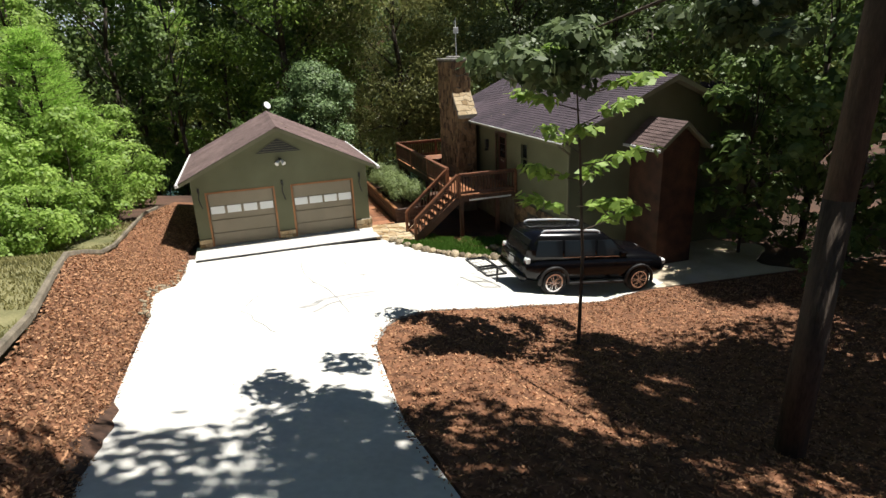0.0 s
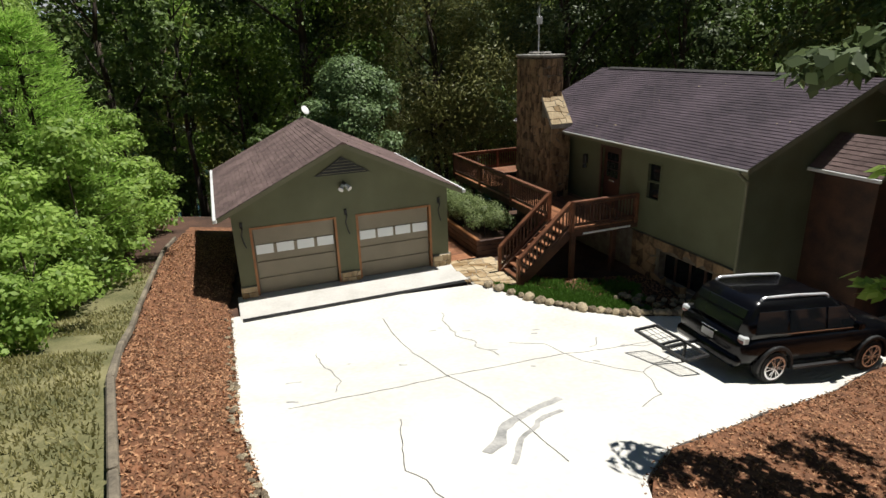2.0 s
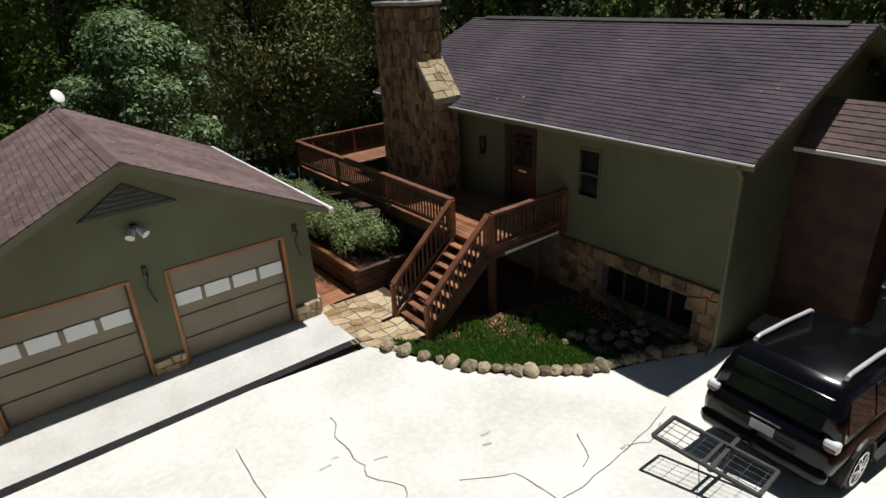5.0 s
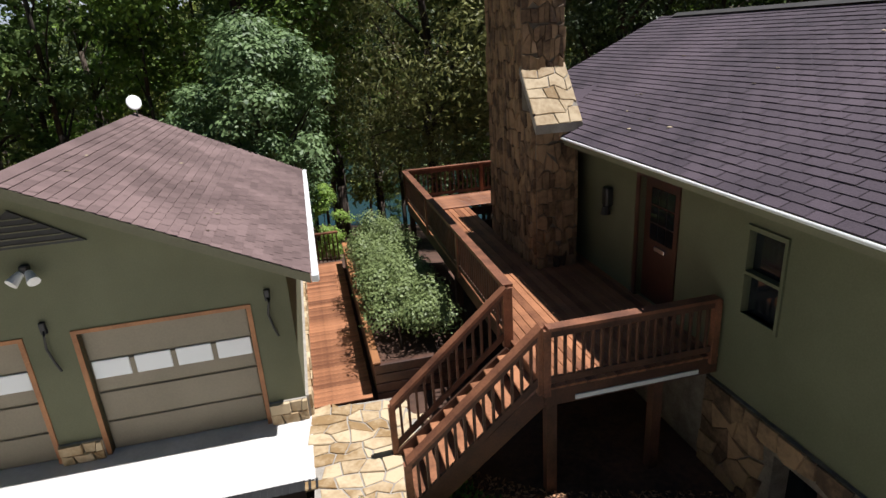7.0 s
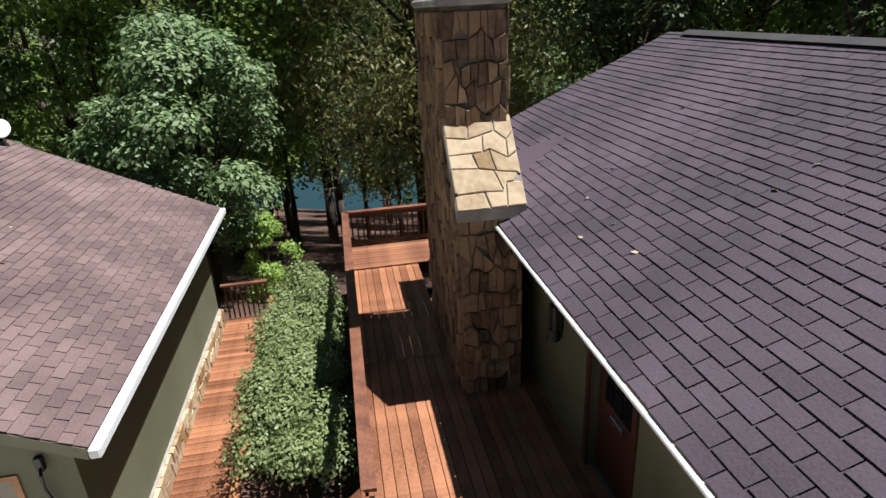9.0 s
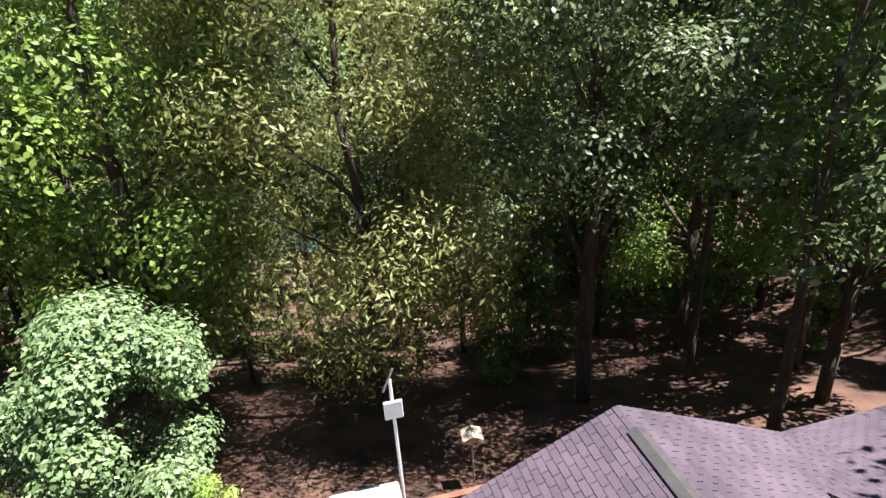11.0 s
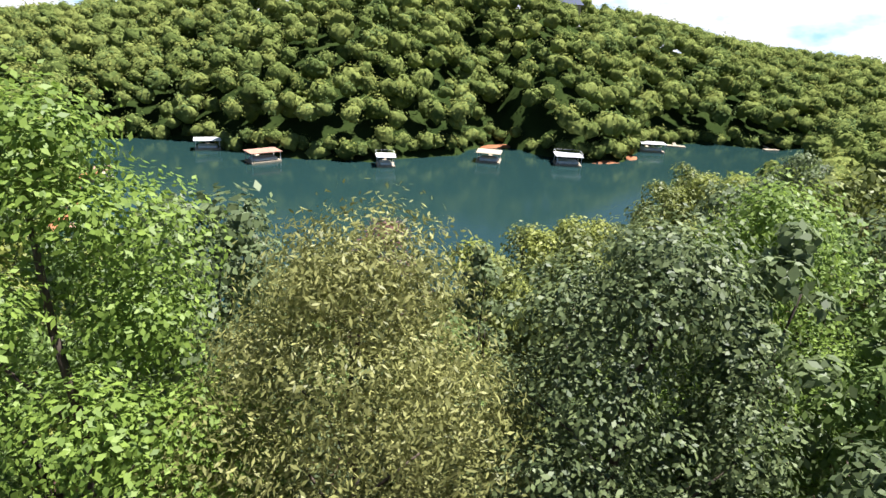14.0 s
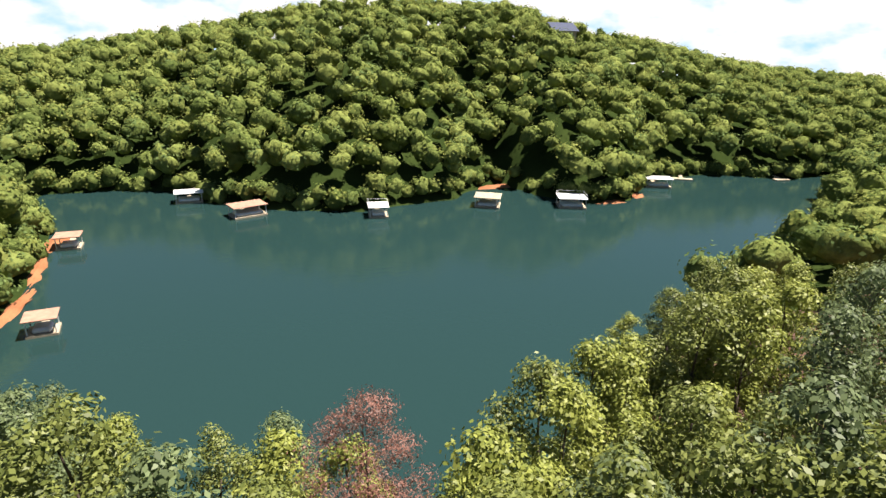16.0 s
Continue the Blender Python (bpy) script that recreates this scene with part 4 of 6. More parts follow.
KINDS = {
    "oak": tree_kind("oak", 1, 20, 5, 4.3, 0.26, 5000, 0.17, "leaf_a", 70, 16),
    "oak_dull": tree_kind("oak_dull", 2, 20, 8, 4.2, 0.24, 5000, 0.17, "leaf_b", 70, 16),
    "slim": tree_kind("slim", 3, 22, 7, 2.9, 0.18, 3800, 0.19, "leaf_a", 50, 12),
    "bright": tree_kind("bright", 4, 18, 3, 3.8, 0.22, 5800, 0.17, "leaf_c", 60, 14),
    "pole": tree_kind("pole", 5, 21, 11, 2.3, 0.15, 2300, 0.2, "leaf_b", 32, 8),
    "young": tree_kind("young", 6, 7, 0.8, 2.1, 0.06, 1500, 0.17, "leaf_a", 26, 8),
    "thicket": tree_kind("thicket", 16, 5.2, 0.2, 2.3, 0.06, 5200, 0.10, "leaf_c", 34, 8),
    "oak_far": tree_kind("oak_far", 11, 19, 3, 4.6, 0.24, 6000, 0.18, "leaf_f", 64, 8),
    "dull_far": tree_kind("dull_far", 12, 20, 4, 4.3, 0.24, 6000, 0.18, "leaf_b", 64, 8),
    "bright_far": tree_kind("bright_far", 13, 18, 3, 4.2, 0.22, 6000, 0.18, "leaf_g", 60, 8),
    "chestnut": tree_kind("chestnut", 7, 18, 3, 5.3, 0.2, 96000, 0.082, "leaf_e", 190, 16, 0.8, -0.1, 0.32),
    "near_bright": tree_kind("near_bright", 14, 18, 3, 4.2, 0.24, 42000, 0.074, "leaf_c2", 100, 16),
    "near_dull": tree_kind("near_dull", 15, 19, 7, 4.8, 0.28, 42000, 0.08, "leaf_d2", 100, 18),
    "round": tree_kind("round", 8, 7.2, 2.0, 3.1, 0.16, 24000, 0.082, "leaf_d", 46, 14, 0.9, 0.6),
    "dead": tree_kind("dead", 18, 20, 8, 5.0, 0.14, 15000, 0.10, "dead_leaf", 40, 40, 0.7, 0.0, 0.3),
}
rng = random.Random(42)
LABELS = {"oak": "tall oak with a full green crown", "oak_dull": "tall oak with a dull green crown", "slim": "slim tall woodland tree with a high crown", "bright": "sunlit yellow-green broadleaf tree",
          "pole": "thin woodland trunk with a small high crown", "young": "young understorey tree with green leaves", "thicket": "low sunlit thicket of bright green leaves",
          "oak_far": "broad green oak on the lake slope", "dull_far": "dull green oak on the lake slope", "bright_far": "yellow-green tree on the lake slope"}
WOODS = "woods round the lake house"


def put(kind, x, y, s=1.0, label="", name="tree", stretch=1.0, group=WOODS):
    return plant(KINDS[kind], x, y, land_z(x, y) - 0.1, s, rng.uniform(0, 6.28), label or LABELS.get(kind, ""), group, name, stretch=stretch)


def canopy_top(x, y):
    """How high the wood's canopy reaches: it sinks by bearing from the last camera position, lowest along the lake
    view.
    """
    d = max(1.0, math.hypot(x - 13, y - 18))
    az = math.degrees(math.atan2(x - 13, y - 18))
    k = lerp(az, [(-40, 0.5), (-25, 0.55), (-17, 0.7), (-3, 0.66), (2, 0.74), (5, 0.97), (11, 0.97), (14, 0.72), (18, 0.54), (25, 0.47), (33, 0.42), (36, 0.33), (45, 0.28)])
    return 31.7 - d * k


# trees that stand out
put("chestnut", 11.1, 18.8, 1.3, "tall chestnut oak with pale drooping leaf clusters", group="")
put("round", 4.9, 10.9, 0.98, "round-headed small tree with glossy grey-green leaves behind the garage", group="")
put("near_bright", 3.3, 18.6, 1.45, "sunlit bright green tree behind the garage", group="")
put("near_dull", 19.6, 18.0, 1.27, "dark green oak behind the house", group="")
put("near_bright", 26.5, 22.5, 1.42, "sunlit bright green tree beyond the wing", group="")
put("dead", 14.3, 50, 1.1, "dead tree with reddish bare twigs by the shore", group="")
taken = [(11.1, 18.8), (3.3, 18.6), (19.6, 18.0), (26.5, 22.5), (3.0, 10.8), (14.3, 50)]


def free(x, y, gap):
    return all((x - a) ** 2 + (y - b) ** 2 > gap * gap for a, b in taken)


for x, y, k, s in ((0.0, 22.5, "oak", 1.0), (-5.5, 25, "bright", 1.05), (6.3, 25.4, "oak_dull", 1.2), (-1.0, 28.5, "slim", 1.0), (3.4, 29, "bright", 0.95), (10, 28, "slim", 0.85), (-10, 23, "oak", 0.95), (15.5, 25, "oak_dull", 0.8), (-0.5, 18.0, "pole", 0.8), (13.0, 23.5, "oak_dull", 0.75), (12.0, 26.5, "pole", 0.8), (8.4, 23.0, "pole", 0.75), (5.0, 22.5, "pole", 0.8), (16.5, 20.5, "young", 0.7), (18.0, 23.5, "young", 0.9)):
    taken.append((x, y))
    put(k, x, y, s)
# woods behind the house down to the lake
count = tries = 0
while count < 150 and tries < 20000:
    tries += 1
    x, y = rng.uniform(-46, 72), 13 + 82 * rng.random() ** 1.25
    if y > near_shore(x) - 1.5 or not free(x, y, 3.3) or (6 < x < 17 and y < 20) or (-14 < x < 3 and y < 21):
        continue
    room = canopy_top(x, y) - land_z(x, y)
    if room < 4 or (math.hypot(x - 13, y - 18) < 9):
        continue
    taken.append((x, y))
    if y < 34:
        k = rng.choices(("oak", "oak_dull", "slim", "bright", "pole"), (3, 4, 4, 2, 4))[0]
    else:
        k = rng.choices(("oak_far", "dull_far", "bright_far"), (4, 2, 3))[0]
    want = rng.uniform(0.85, 1.25)
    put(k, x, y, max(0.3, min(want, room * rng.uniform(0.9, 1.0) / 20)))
    count += 1
# understorey
count = 0
while count < 75:
    x, y = rng.uniform(-30, 48), rng.uniform(15, 48)
    if (0 < x < 17 and y < 46) or not free(x, y, 1.4) or y > near_shore(x) - 3:
        continue
    put("young", x, y, rng.uniform(0.35, 0.9))
    count += 1
# woods on both sides
count = 0
while count < 42:
    x, y = rng.uniform(-40, 62), rng.uniform(-28, 14)
    if -12 < x < 25 or (x < 0 and y > 2) or not free(x, y, 3.2):
        continue
    taken.append((x, y))
    put(rng.choice(("oak_far", "dull_far", "oak_far", "bright_far", "slim")), x, y, rng.uniform(0.8, 1.1))
    count += 1
for x, y, k, s in ((-7.0, 4.5, "bright", 0.55), (-8.0, 0.5, "bright", 0.6), (-10, 3.5, "bright", 0.8), (-9.5, 11.5, "bright", 0.7), (-3.0, 15.5, "slim", 0.8), (-12, 15, "oak", 0.9), (-7, 18, "oak", 0.9), (-11, -3.5, "bright", 0.6), (-5.2, 4.0, "thicket", 0.9), (-6.0, 0.2, "thicket", 0.85), (-4.6, 7.5, "thicket", 0.9),
                   (-3.9, -6.3, "thicket", 0.62), (-4.2, -3.6, "thicket", 0.75), (-3.9, -0.6, "thicket", 0.85), (-3.8, 2.2, "thicket", 0.8), (-5.6, -6.4, "thicket", 0.8), (-7.6, -2.8, "thicket", 0.9), (-9.5, -6.5, "thicket", 0.8), (-5.6, -2.2, "thicket", 0.72), (-5.0, 0.6, "thicket", 0.78), (-4.7, 3.2, "thicket", 0.75), (-6.8, -4.2, "thicket", 0.7), (-3.6, -7.9, "thicket", 0.24), (-5.0, -4.4, "thicket", 0.5), (-4.7, -1.6, "thicket", 0.55), (-4.4, 1.6, "thicket", 0.55), (-4.6, -3.0, "thicket", 0.42), (-6.6, -0.6, "thicket", 1.1), (0.8, 10.5, "young", 0.6), (6.5, 10.5, "thicket", 0.45), (19.8, -9.8, "young", 0.9), (22, -6.5, "oak", 0.6), (24, -2, "oak", 0.8), (22.5, -11.5, "young", 1.0), (26, -13, "oak", 0.75), (18.2, -11.2, "young", 0.35), (20.5, -7.5, "young", 0.5), (19.0, -6.9, "young", 1.05), (21.2, -9.2, "young", 1.2), (20.8, -4.6, "young", 1.1)):
    taken.append((x, y))
    put(k, x, y, s)
# tall trees whose crowns shade the mulch island and the upper drive
for x, y, k, s in ((17.5, -16.3, "slim", 0.95), (21, -16, "oak_dull", 1.0), (15.5, -20.5, "oak_dull", 1.0), (19, -22, "oak", 1.0), (9.0, -27, "oak", 1.05), (13.0, -26, "oak_dull", 1.0), (24.5, -9, "slim", 1.0), (17.8, -14.4, "oak", 0.7), (16.4, -15.2, "slim", 0.85), (-4.5, -21, "oak", 0.9), (-2.0, -25.5, "oak_dull", 0.95)):
    taken.append((x, y))
    put(k, x, y, s)

# ---- pine, big trunk, sapling near the drive ----
def pine_kind(seed, height, radius, count):
    r = random.Random(seed)
    g = np.random.default_rng(seed)
    v, bm = [], bmesh.new()
    tube(bm, (0, 0, -0.5), (0, 0, height), 0.14, 0.02, 7)
    whorls = 22
    for k in range(whorls):
        z = 0.9 + (height - 1.2) * k / whorls
        reach = radius * (1 - k / whorls) ** 0.8 + 0.25
        for j in range(7):
            a = r.random() * 6.28
            tip = Vector((math.cos(a) * reach, math.sin(a) * reach, z + reach * 0.22 * r.uniform(0.3, 1.4)))
            root = Vector((0, 0, z))
            tube(bm, root, tip, 0.02, 0.006, 4)
            n = int(count / whorls / 7)
            for i in range(n):
                p = root.lerp(tip, 0.25 + 0.75 * r.random() ** 0.7) + Vector((r.gauss(0, 0.16), r.gauss(0, 0.16), r.gauss(0, 0.09)))
                d = ((tip - root).normalized() + Vector((r.gauss(0, 0.5), r.gauss(0, 0.5), r.gauss(0.3, 0.4)))).normalized() * r.uniform(0.12, 0.22)
                s = d.cross(Vector((r.gauss(0, 1), r.gauss(0, 1), r.gauss(0, 1)))).normalized() * 0.016
                v += [p - s, p + s, p + d + s * 0.3, p + d - s * 0.3]
    me = bpy.data.meshes.new("trunk")
    bm.to_mesh(me)
    bm.free()
    me.materials.append(M["bark"])
    v = np.array(v)
    return me, mesh_from("crown", v, np.arange(len(v)).reshape(-1, 4), "needle")


PINE = pine_kind(5, 7.6, 2.3, 15000)
plant(PINE, -5.0, 1.2, local_z(-5, 1.2), 1.0, 0.4, "soft green young pine beside the mulch bank", "", "pine")
plant(PINE, -3.9, -9.2, local_z(-3.9, -9.2), 0.2, 1.4, "small green pine seedling on the lawn", "", "pine")
rng2 = random.Random(9)
bm = bmesh.new()
pts = [Vector((11.1, -17.9, 0.6)), Vector((11.2, -17.9, 5.0)), Vector((11.4, -17.9, 9)), Vector((11.2, -17.9, 13)), Vector((10.0, -17.9, 18))]
for p, q, a, b in zip(pts, pts[1:], (0.22, 0.19, 0.175, 0.15), (0.19, 0.175, 0.15, 0.07)):
    tube(bm, p, q, a, b, 12)
big = thing("tree", Matrix.Identity(4), "tall dark trunk rising from the mulch island", "tree")
part("trunk", bm, "bark", big, smooth=True)
c, r = crown_clumps(rng2, 11.5, 19, 4.7, 46)
v, f = leaf_cloud(c + np.array([9.6, -20.4, 0]), r, 9000, 0.17, 77)
ob = new("crown", mesh_from("crown", v, f, "leaf_a"))
ob.parent = big
# overhanging boughs of the trees above the island
for (x, y, z, rr, n, sd_) in ((12.6, -13.0, 7.4, 1.6, 1900, 84), (7.4, -16.6, 9.3, 1.5, 1700, 85), (9.2, -13.2, 6.9, 1.6, 2300, 87)):
    t = thing("bough", Matrix.Identity(4), "overhanging leafy bough, leaves darkened for the shade above", "branch")
    bm = bmesh.new()
    tube(bm, (11.35, -17.4, z + 1.4), (x, y, z + 0.1), 0.05, 0.012, 6)
    part("branch", bm, "bark", t)
    cc = np.array([(x + rng2.gauss(0, 0.8), y + rng2.gauss(0, 0.8), z + rng2.gauss(0, 0.3)) for k in range(12)])
    v, f = leaf_cloud(cc, np.full(12, 0.5 * rr / 1.5), n, 0.12, sd_, flat=0.5)
    # leaf_b's darker green puts the overhead crown's shade into the leaves
    ob = new("leaves", mesh_from("leaves", v, f, "leaf_b"))
    ob.parent = t
sap = thing("sapling", Matrix.LocRotScale((9.9, -13.3, local_z(9.9, -13.3)), None, (1.3, 1.3, 1.35)), "thin sapling with sparse yellow-green leaves in the mulch", "sapling")
bm = bmesh.new()
sp = [Vector((0, 0, -0.2)), Vector((0.02, 0, 1.5)), Vector((-0.08, 0, 3.0)), Vector((-0.2, 0.05, 4.6))]
for p, q, a, b in zip(sp, sp[1:], (0.035, 0.028, 0.02), (0.028, 0.02, 0.006)):
    tube(bm, p, q, a, b, 6)
cc = []
for k in range(13):
    z = 1.9 + 0.2 * k
    a = k * 2.4
    tip = Vector((math.cos(a) * 0.95, math.sin(a) * 0.95, z + 0.25))
    tube(bm, (-0.1, 0, z), tip, 0.01, 0.004, 4)
    cc += [tuple(Vector((-0.1, 0, z)).lerp(tip, s)) for s in (0.55, 0.8, 1.0)]
part("trunk", bm, "bark", sap)
v, f = leaf_cloud(np.array(cc), np.full(len(cc), 0.22), 700, 0.09, 91, up=0.8, flat=0.3)
ob = new("leaves", mesh_from("leaves", v, f, "leaf_c"))
ob.parent = sap
# planter shrubs
shrub = thing("shrub", GARAGE, "dense bushy evergreen shrubs filling the planter", "shrub")
sr = random.Random(17)
cc = np.array([(PX0 + 0.3 + sr.random() * 1.15, 0.75 + 6.0 * (k + 0.5) / 60, 0.8 + sr.random() * 0.5) for k in range(60)])
v, f = leaf_cloud(cc, np.full(60, 0.38), 34000, 0.034, 92, up=0.45, shell=0.7)
ob = new("leaves", mesh_from("leaves", v, f, "leaf_shrub"))
ob.parent = shrub
for k in range(10):
    bm = tube(bmesh.new(), (PX0 + 0.6, 0.9 + k * 0.55, 0.4), (PX0 + 0.4 + sr.random() * 0.5, 0.9 + k * 0.55, 1.1), 0.03, 0.01, 5)
    part("stem", bm, "bark", shrub)

# ---- far woods, one mesh of many crowns ----
def far_woods():
    r = np.random.default_rng(7)
    spots = []
    for x in np.arange(-275, 400, 6.2):
        for y in np.arange(95, 385, 6.2):
            px, py = x + r.uniform(-3, 3), y + r.uniform(-3, 3)
            d = py - far_shore(px)
            left = py > 95 and px < left_shore(py) - 4 and py < 235
            right = px > 68 and py < near_shore(px) - 4 and py > 92
            if (d > 1.0 and d < 160 or left or right) and -0.8 * py - 12 < px - 11 < 1.02 * py + 25:
                k = min(1, max(0, (322 - py) / 40))
                if math.hypot(px - 130 + 15 * k, py - 322 + 40 * k) > 12:
                    spots.append((px, py, land_z(px, py)))
    low = []
    for x in np.arange(-150, 240, 4.2):
        low.append((x, far_shore(x) + r.uniform(0.5, 3), LAKE))
    for y in np.arange(100, 205, 4.2):
        low.append((left_shore(y) - r.uniform(2, 5), y, LAKE + 0.4))
    for x in np.arange(64, 190, 4.2):
        low.append((x, near_shore(x) - r.uniform(1, 4), LAKE + 0.3))
    spots = np.array(spots + low)
    n = len(spots)
    per = 84
    rad = r.uniform(2.3, 3.6, n) + 1.6 * r.random(n) ** 2
    hgt = r.uniform(9, 15.5, n)
    hgt[-len(low):] = r.uniform(3.5, 7.5, len(low))
    rad[-len(low):] = r.uniform(2.2, 3.6, len(low))
    d = r.normal(size=(n, per, 3))
    d /= np.linalg.norm(d, axis=2)[:, :, None]
    d[:, :, 2] = np.where(d[:, :, 2] < -0.45, -d[:, :, 2], d[:, :, 2])
    lump = r.uniform(0.8, 1.2, (n, per)) + 0.22 * np.sin(d[:, :, 0] * 5 + r.uniform(0, 6, (n, 1))) * np.sin(d[:, :, 1] * 5 + d[:, :, 2] * 4 + r.uniform(0, 6, (n, 1)))
    c = spots[:, None, :] + np.stack([np.zeros(n), np.zeros(n), hgt - rad * 0.75], 1)[:, None, :]
    p = c + d * (rad[:, None] * lump)[:, :, None] * np.array([1, 1, 0.95])
    nrm = d + r.normal(size=d.shape) * 0.3 + np.array([0, 0, 0.25])
    nrm /= np.linalg.norm(nrm, axis=2)[:, :, None]
    t = np.cross(nrm, r.normal(size=d.shape))
    t /= np.linalg.norm(t, axis=2)[:, :, None]
    b = np.cross(nrm, t)
    s = (rad[:, None] * 0.125 * r.uniform(0.6, 1.3, (n, per)))[:, :, None]
    v = np.stack([p - t * s, p + b * s * 0.8, p + t * s, p - b * s * 0.8], 2).reshape(-1, 3)
    bm = bmesh.new()
    bmesh.ops.create_icosphere(bm, subdivisions=2, radius=0.84)
    core = np.array([q.co[:] for q in bm.verts])
    tri = np.array([[q.index for q in f.verts] for f in bm.faces])
    bm.free()
    ph = r.uniform(0, 6.28, (n, 1, 3))
    wob = 1 + 0.3 * np.sin(core[None, :, 0] * 3.1 + ph[:, :, 0]) * np.sin(core[None, :, 1] * 3.3 + ph[:, :, 1]) + 0.2 * np.sin(core[None, :, 2] * 5 + core[None, :, 0] * 4 + ph[:, :, 2])
    cv = (c + core[None] * (rad[:, None] * wob)[:, :, None] * np.array([1, 1, 0.9])).reshape(-1, 3)
    cf = (tri[None] + (np.arange(n) * len(core))[:, None, None]).reshape(-1, 3)
    ob = new("canopy", mesh_from("canopy", cv, cf, "canopy", smooth=True))
    tagged(ob, "rounded green tree crowns covering the far hills", "woods", kind="stuff")
    tint = np.repeat(r.choice(3, n, p=(0.45, 0.35, 0.2)), per)
    v = v.reshape(n * per, 4, 3)
    for k, mat in enumerate(("far_leaf", "far_leaf_warm", "far_leaf_dark")):
        some = v[tint == k].reshape(-1, 3)
        ob = new("far_woods", mesh_from("far_woods", some, np.arange(len(some)).reshape(-1, 4), mat))
        tagged(ob, "dense broadleaf woods on the hills round the lake", "woods", kind="stuff")


far_woods()


# ---- docks ----
def dock(x, y, turn, w, d, roof, upper, label, gang=0.0):
    t = thing("boat_dock", pose(x, y, LAKE, 0, 0, turn), label, "dock", "docks on the lake")
    bm = bmesh.new()
    box(bm, -w / 2, w / 2, -d / 2, d / 2, -0.3, 0.45, 0.05)
    part("float", bm, "timber", t)
    if roof:
        for a in (-1, 1):
            for b in (-1, 1):
                bm = bmesh.new()
                box(bm, a * (w / 2 - 0.3) - 0.08, a * (w / 2 - 0.3) + 0.08, b * (d / 2 - 0.3) - 0.08, b * (d / 2 - 0.3) + 0.08, 0.45, 2.9)
                part("post", bm, "white", t)
        bm = bmesh.new()
        box(bm, -w / 2 - 0.2, w / 2 + 0.2, -d / 2 - 0.2, d / 2 + 0.2, 2.9, 3.15, 0.05)
        part("roof", bm, roof, t)
        bm = bmesh.new()
        box(bm, -w / 2 + 0.9, w / 2 - 0.9, -d / 2 + 0.5, d / 2 - 0.5, 0.45, 1.3, 0.3)
        part("boat", bm, "white", t, "white covered boat")
        if upper:
            bm = bmesh.new()
            for a in (-1, 1):
                beam(bm, (-w / 2, a * d / 2, 4.0), (w / 2, a * d / 2, 4.0), 0.06, 0.06)
                beam(bm, (a * w / 2, -d / 2, 4.0), (a * w / 2, d / 2, 4.0), 0.06, 0.06)
                for b in (-1, 1):
                    beam(bm, (a * w / 2, b * d / 2, 3.1), (a * w / 2, b * d / 2, 4.0), 0.06, 0.06, (1, 0, 0))
            part("railing", bm, "white", t)
    if gang:
        bm = bmesh.new()
        beam(bm, (0, d / 2, 0.45), (0, d / 2 + gang, 0.9), 1.2, 0.12)
        part("gangway", bm, "timber", t)
    return t


dock(-34.5, 114, 15, 4.6, 4.0, "red_roof", False, "covered dock with a faded red roof deck", 4)
dock(-46, 156, 10, 5.0, 4.2, "red_roof", False, "covered dock with a tan roof near the clay bank", 3)
dock(-28, 193, 12, 7.4, 4.8, "white", False, "covered dock with a pale roof", 5)
dock(-10, 178, 28, 9.0, 5.6, "red_roof", False, "dock with a reddish roof by the shore", 3)
dock(25, 174, 0, 5.3, 5.6, "white", True, "white boxy boat dock", 3)
dock(58, 181, -20, 7.4, 6.4, "timber", False, "weathered grey boat dock with a gangway", 9)
dock(83, 178, -12, 8.2, 6.4, "white", True, "two-level white boat dock", 4)
dock(123, 199, -12, 9.0, 4.8, "white", False, "covered boat dock with pale roof stripes", 4)
dock(138, 208, -20, 7.4, 2.4, "", False, "low grey timber jetty on the far shore", 4)
dock(98, 112, 20, 6.6, 5.6, "white", True, "white covered dock below the trees", 3)
dock(176, 204, 0, 5.7, 2.4, "", False, "low grey timber jetty on the far shore", 3)
# clay banks at the waterline
for i, (x, y, w, d, a) in enumerate(((3, 184, 24, 3.5, -5), (66, 203, 20, 5, 12), (97, 181, 10, 4, 5), (109, 188, 7, 6, 40), (-50, 160, 5, 15, 10), (-47.2, 142, 3.2, 18, 12), (-43.2, 123, 3.2, 19, 4))):
    bm = bmesh.new()
    geo = bmesh.ops.create_grid(bm, x_segments=16, y_segments=10, size=0.5)
    for q in bm.verts:
        e = math.hypot(q.co.x, q.co.y) * 2.1
        q.co = Vector((q.co.x * w * (1 + 0.5 * noise.noise((q.co.y * 5, i, 0))), q.co.y * d, 0.55 * (1 - e ** 2) + 0.5 * noise.noise((q.co.x * 5, q.co.y * 5, i)) - 0.05))
    ob = part("clay_bank", bm, "clay", smooth=True)
    ob.matrix_world = pose(x, y, LAKE + 0.05, 0, 0, a)
    tagged(ob, "bare orange clay bank at the waterline", "bank", kind="structure")
hz0 = land_z(130, 322)
hh = thing("far_house", pose(130, 322, hz0, 0, 0, 15), "grey-blue house among trees on the far hilltop", "house")
bm = bmesh.new()
box(bm, -7, 7, -5, 5, -2, 9)
part("wall", bm, "timber", hh)
bm = bmesh.new()
prism(bm, [(-6, 9), (6, 9), (0, 13)], "x", -8, 8)
part("roof", bm, "far_roof", hh)
for k in range(3):
    bm = bmesh.new()
    box(bm, -5.4 + k * 4, -2.6 + k * 4, -5.1, -5, 4, 7)
    part("window", bm, "dark_glass", hh)

# ---- car ----
CAR = pose(12.22, -8.38, (local_z(10.6, -8.5) + local_z(13.3, -8.3)) / 2, 0, 6.0, 3)
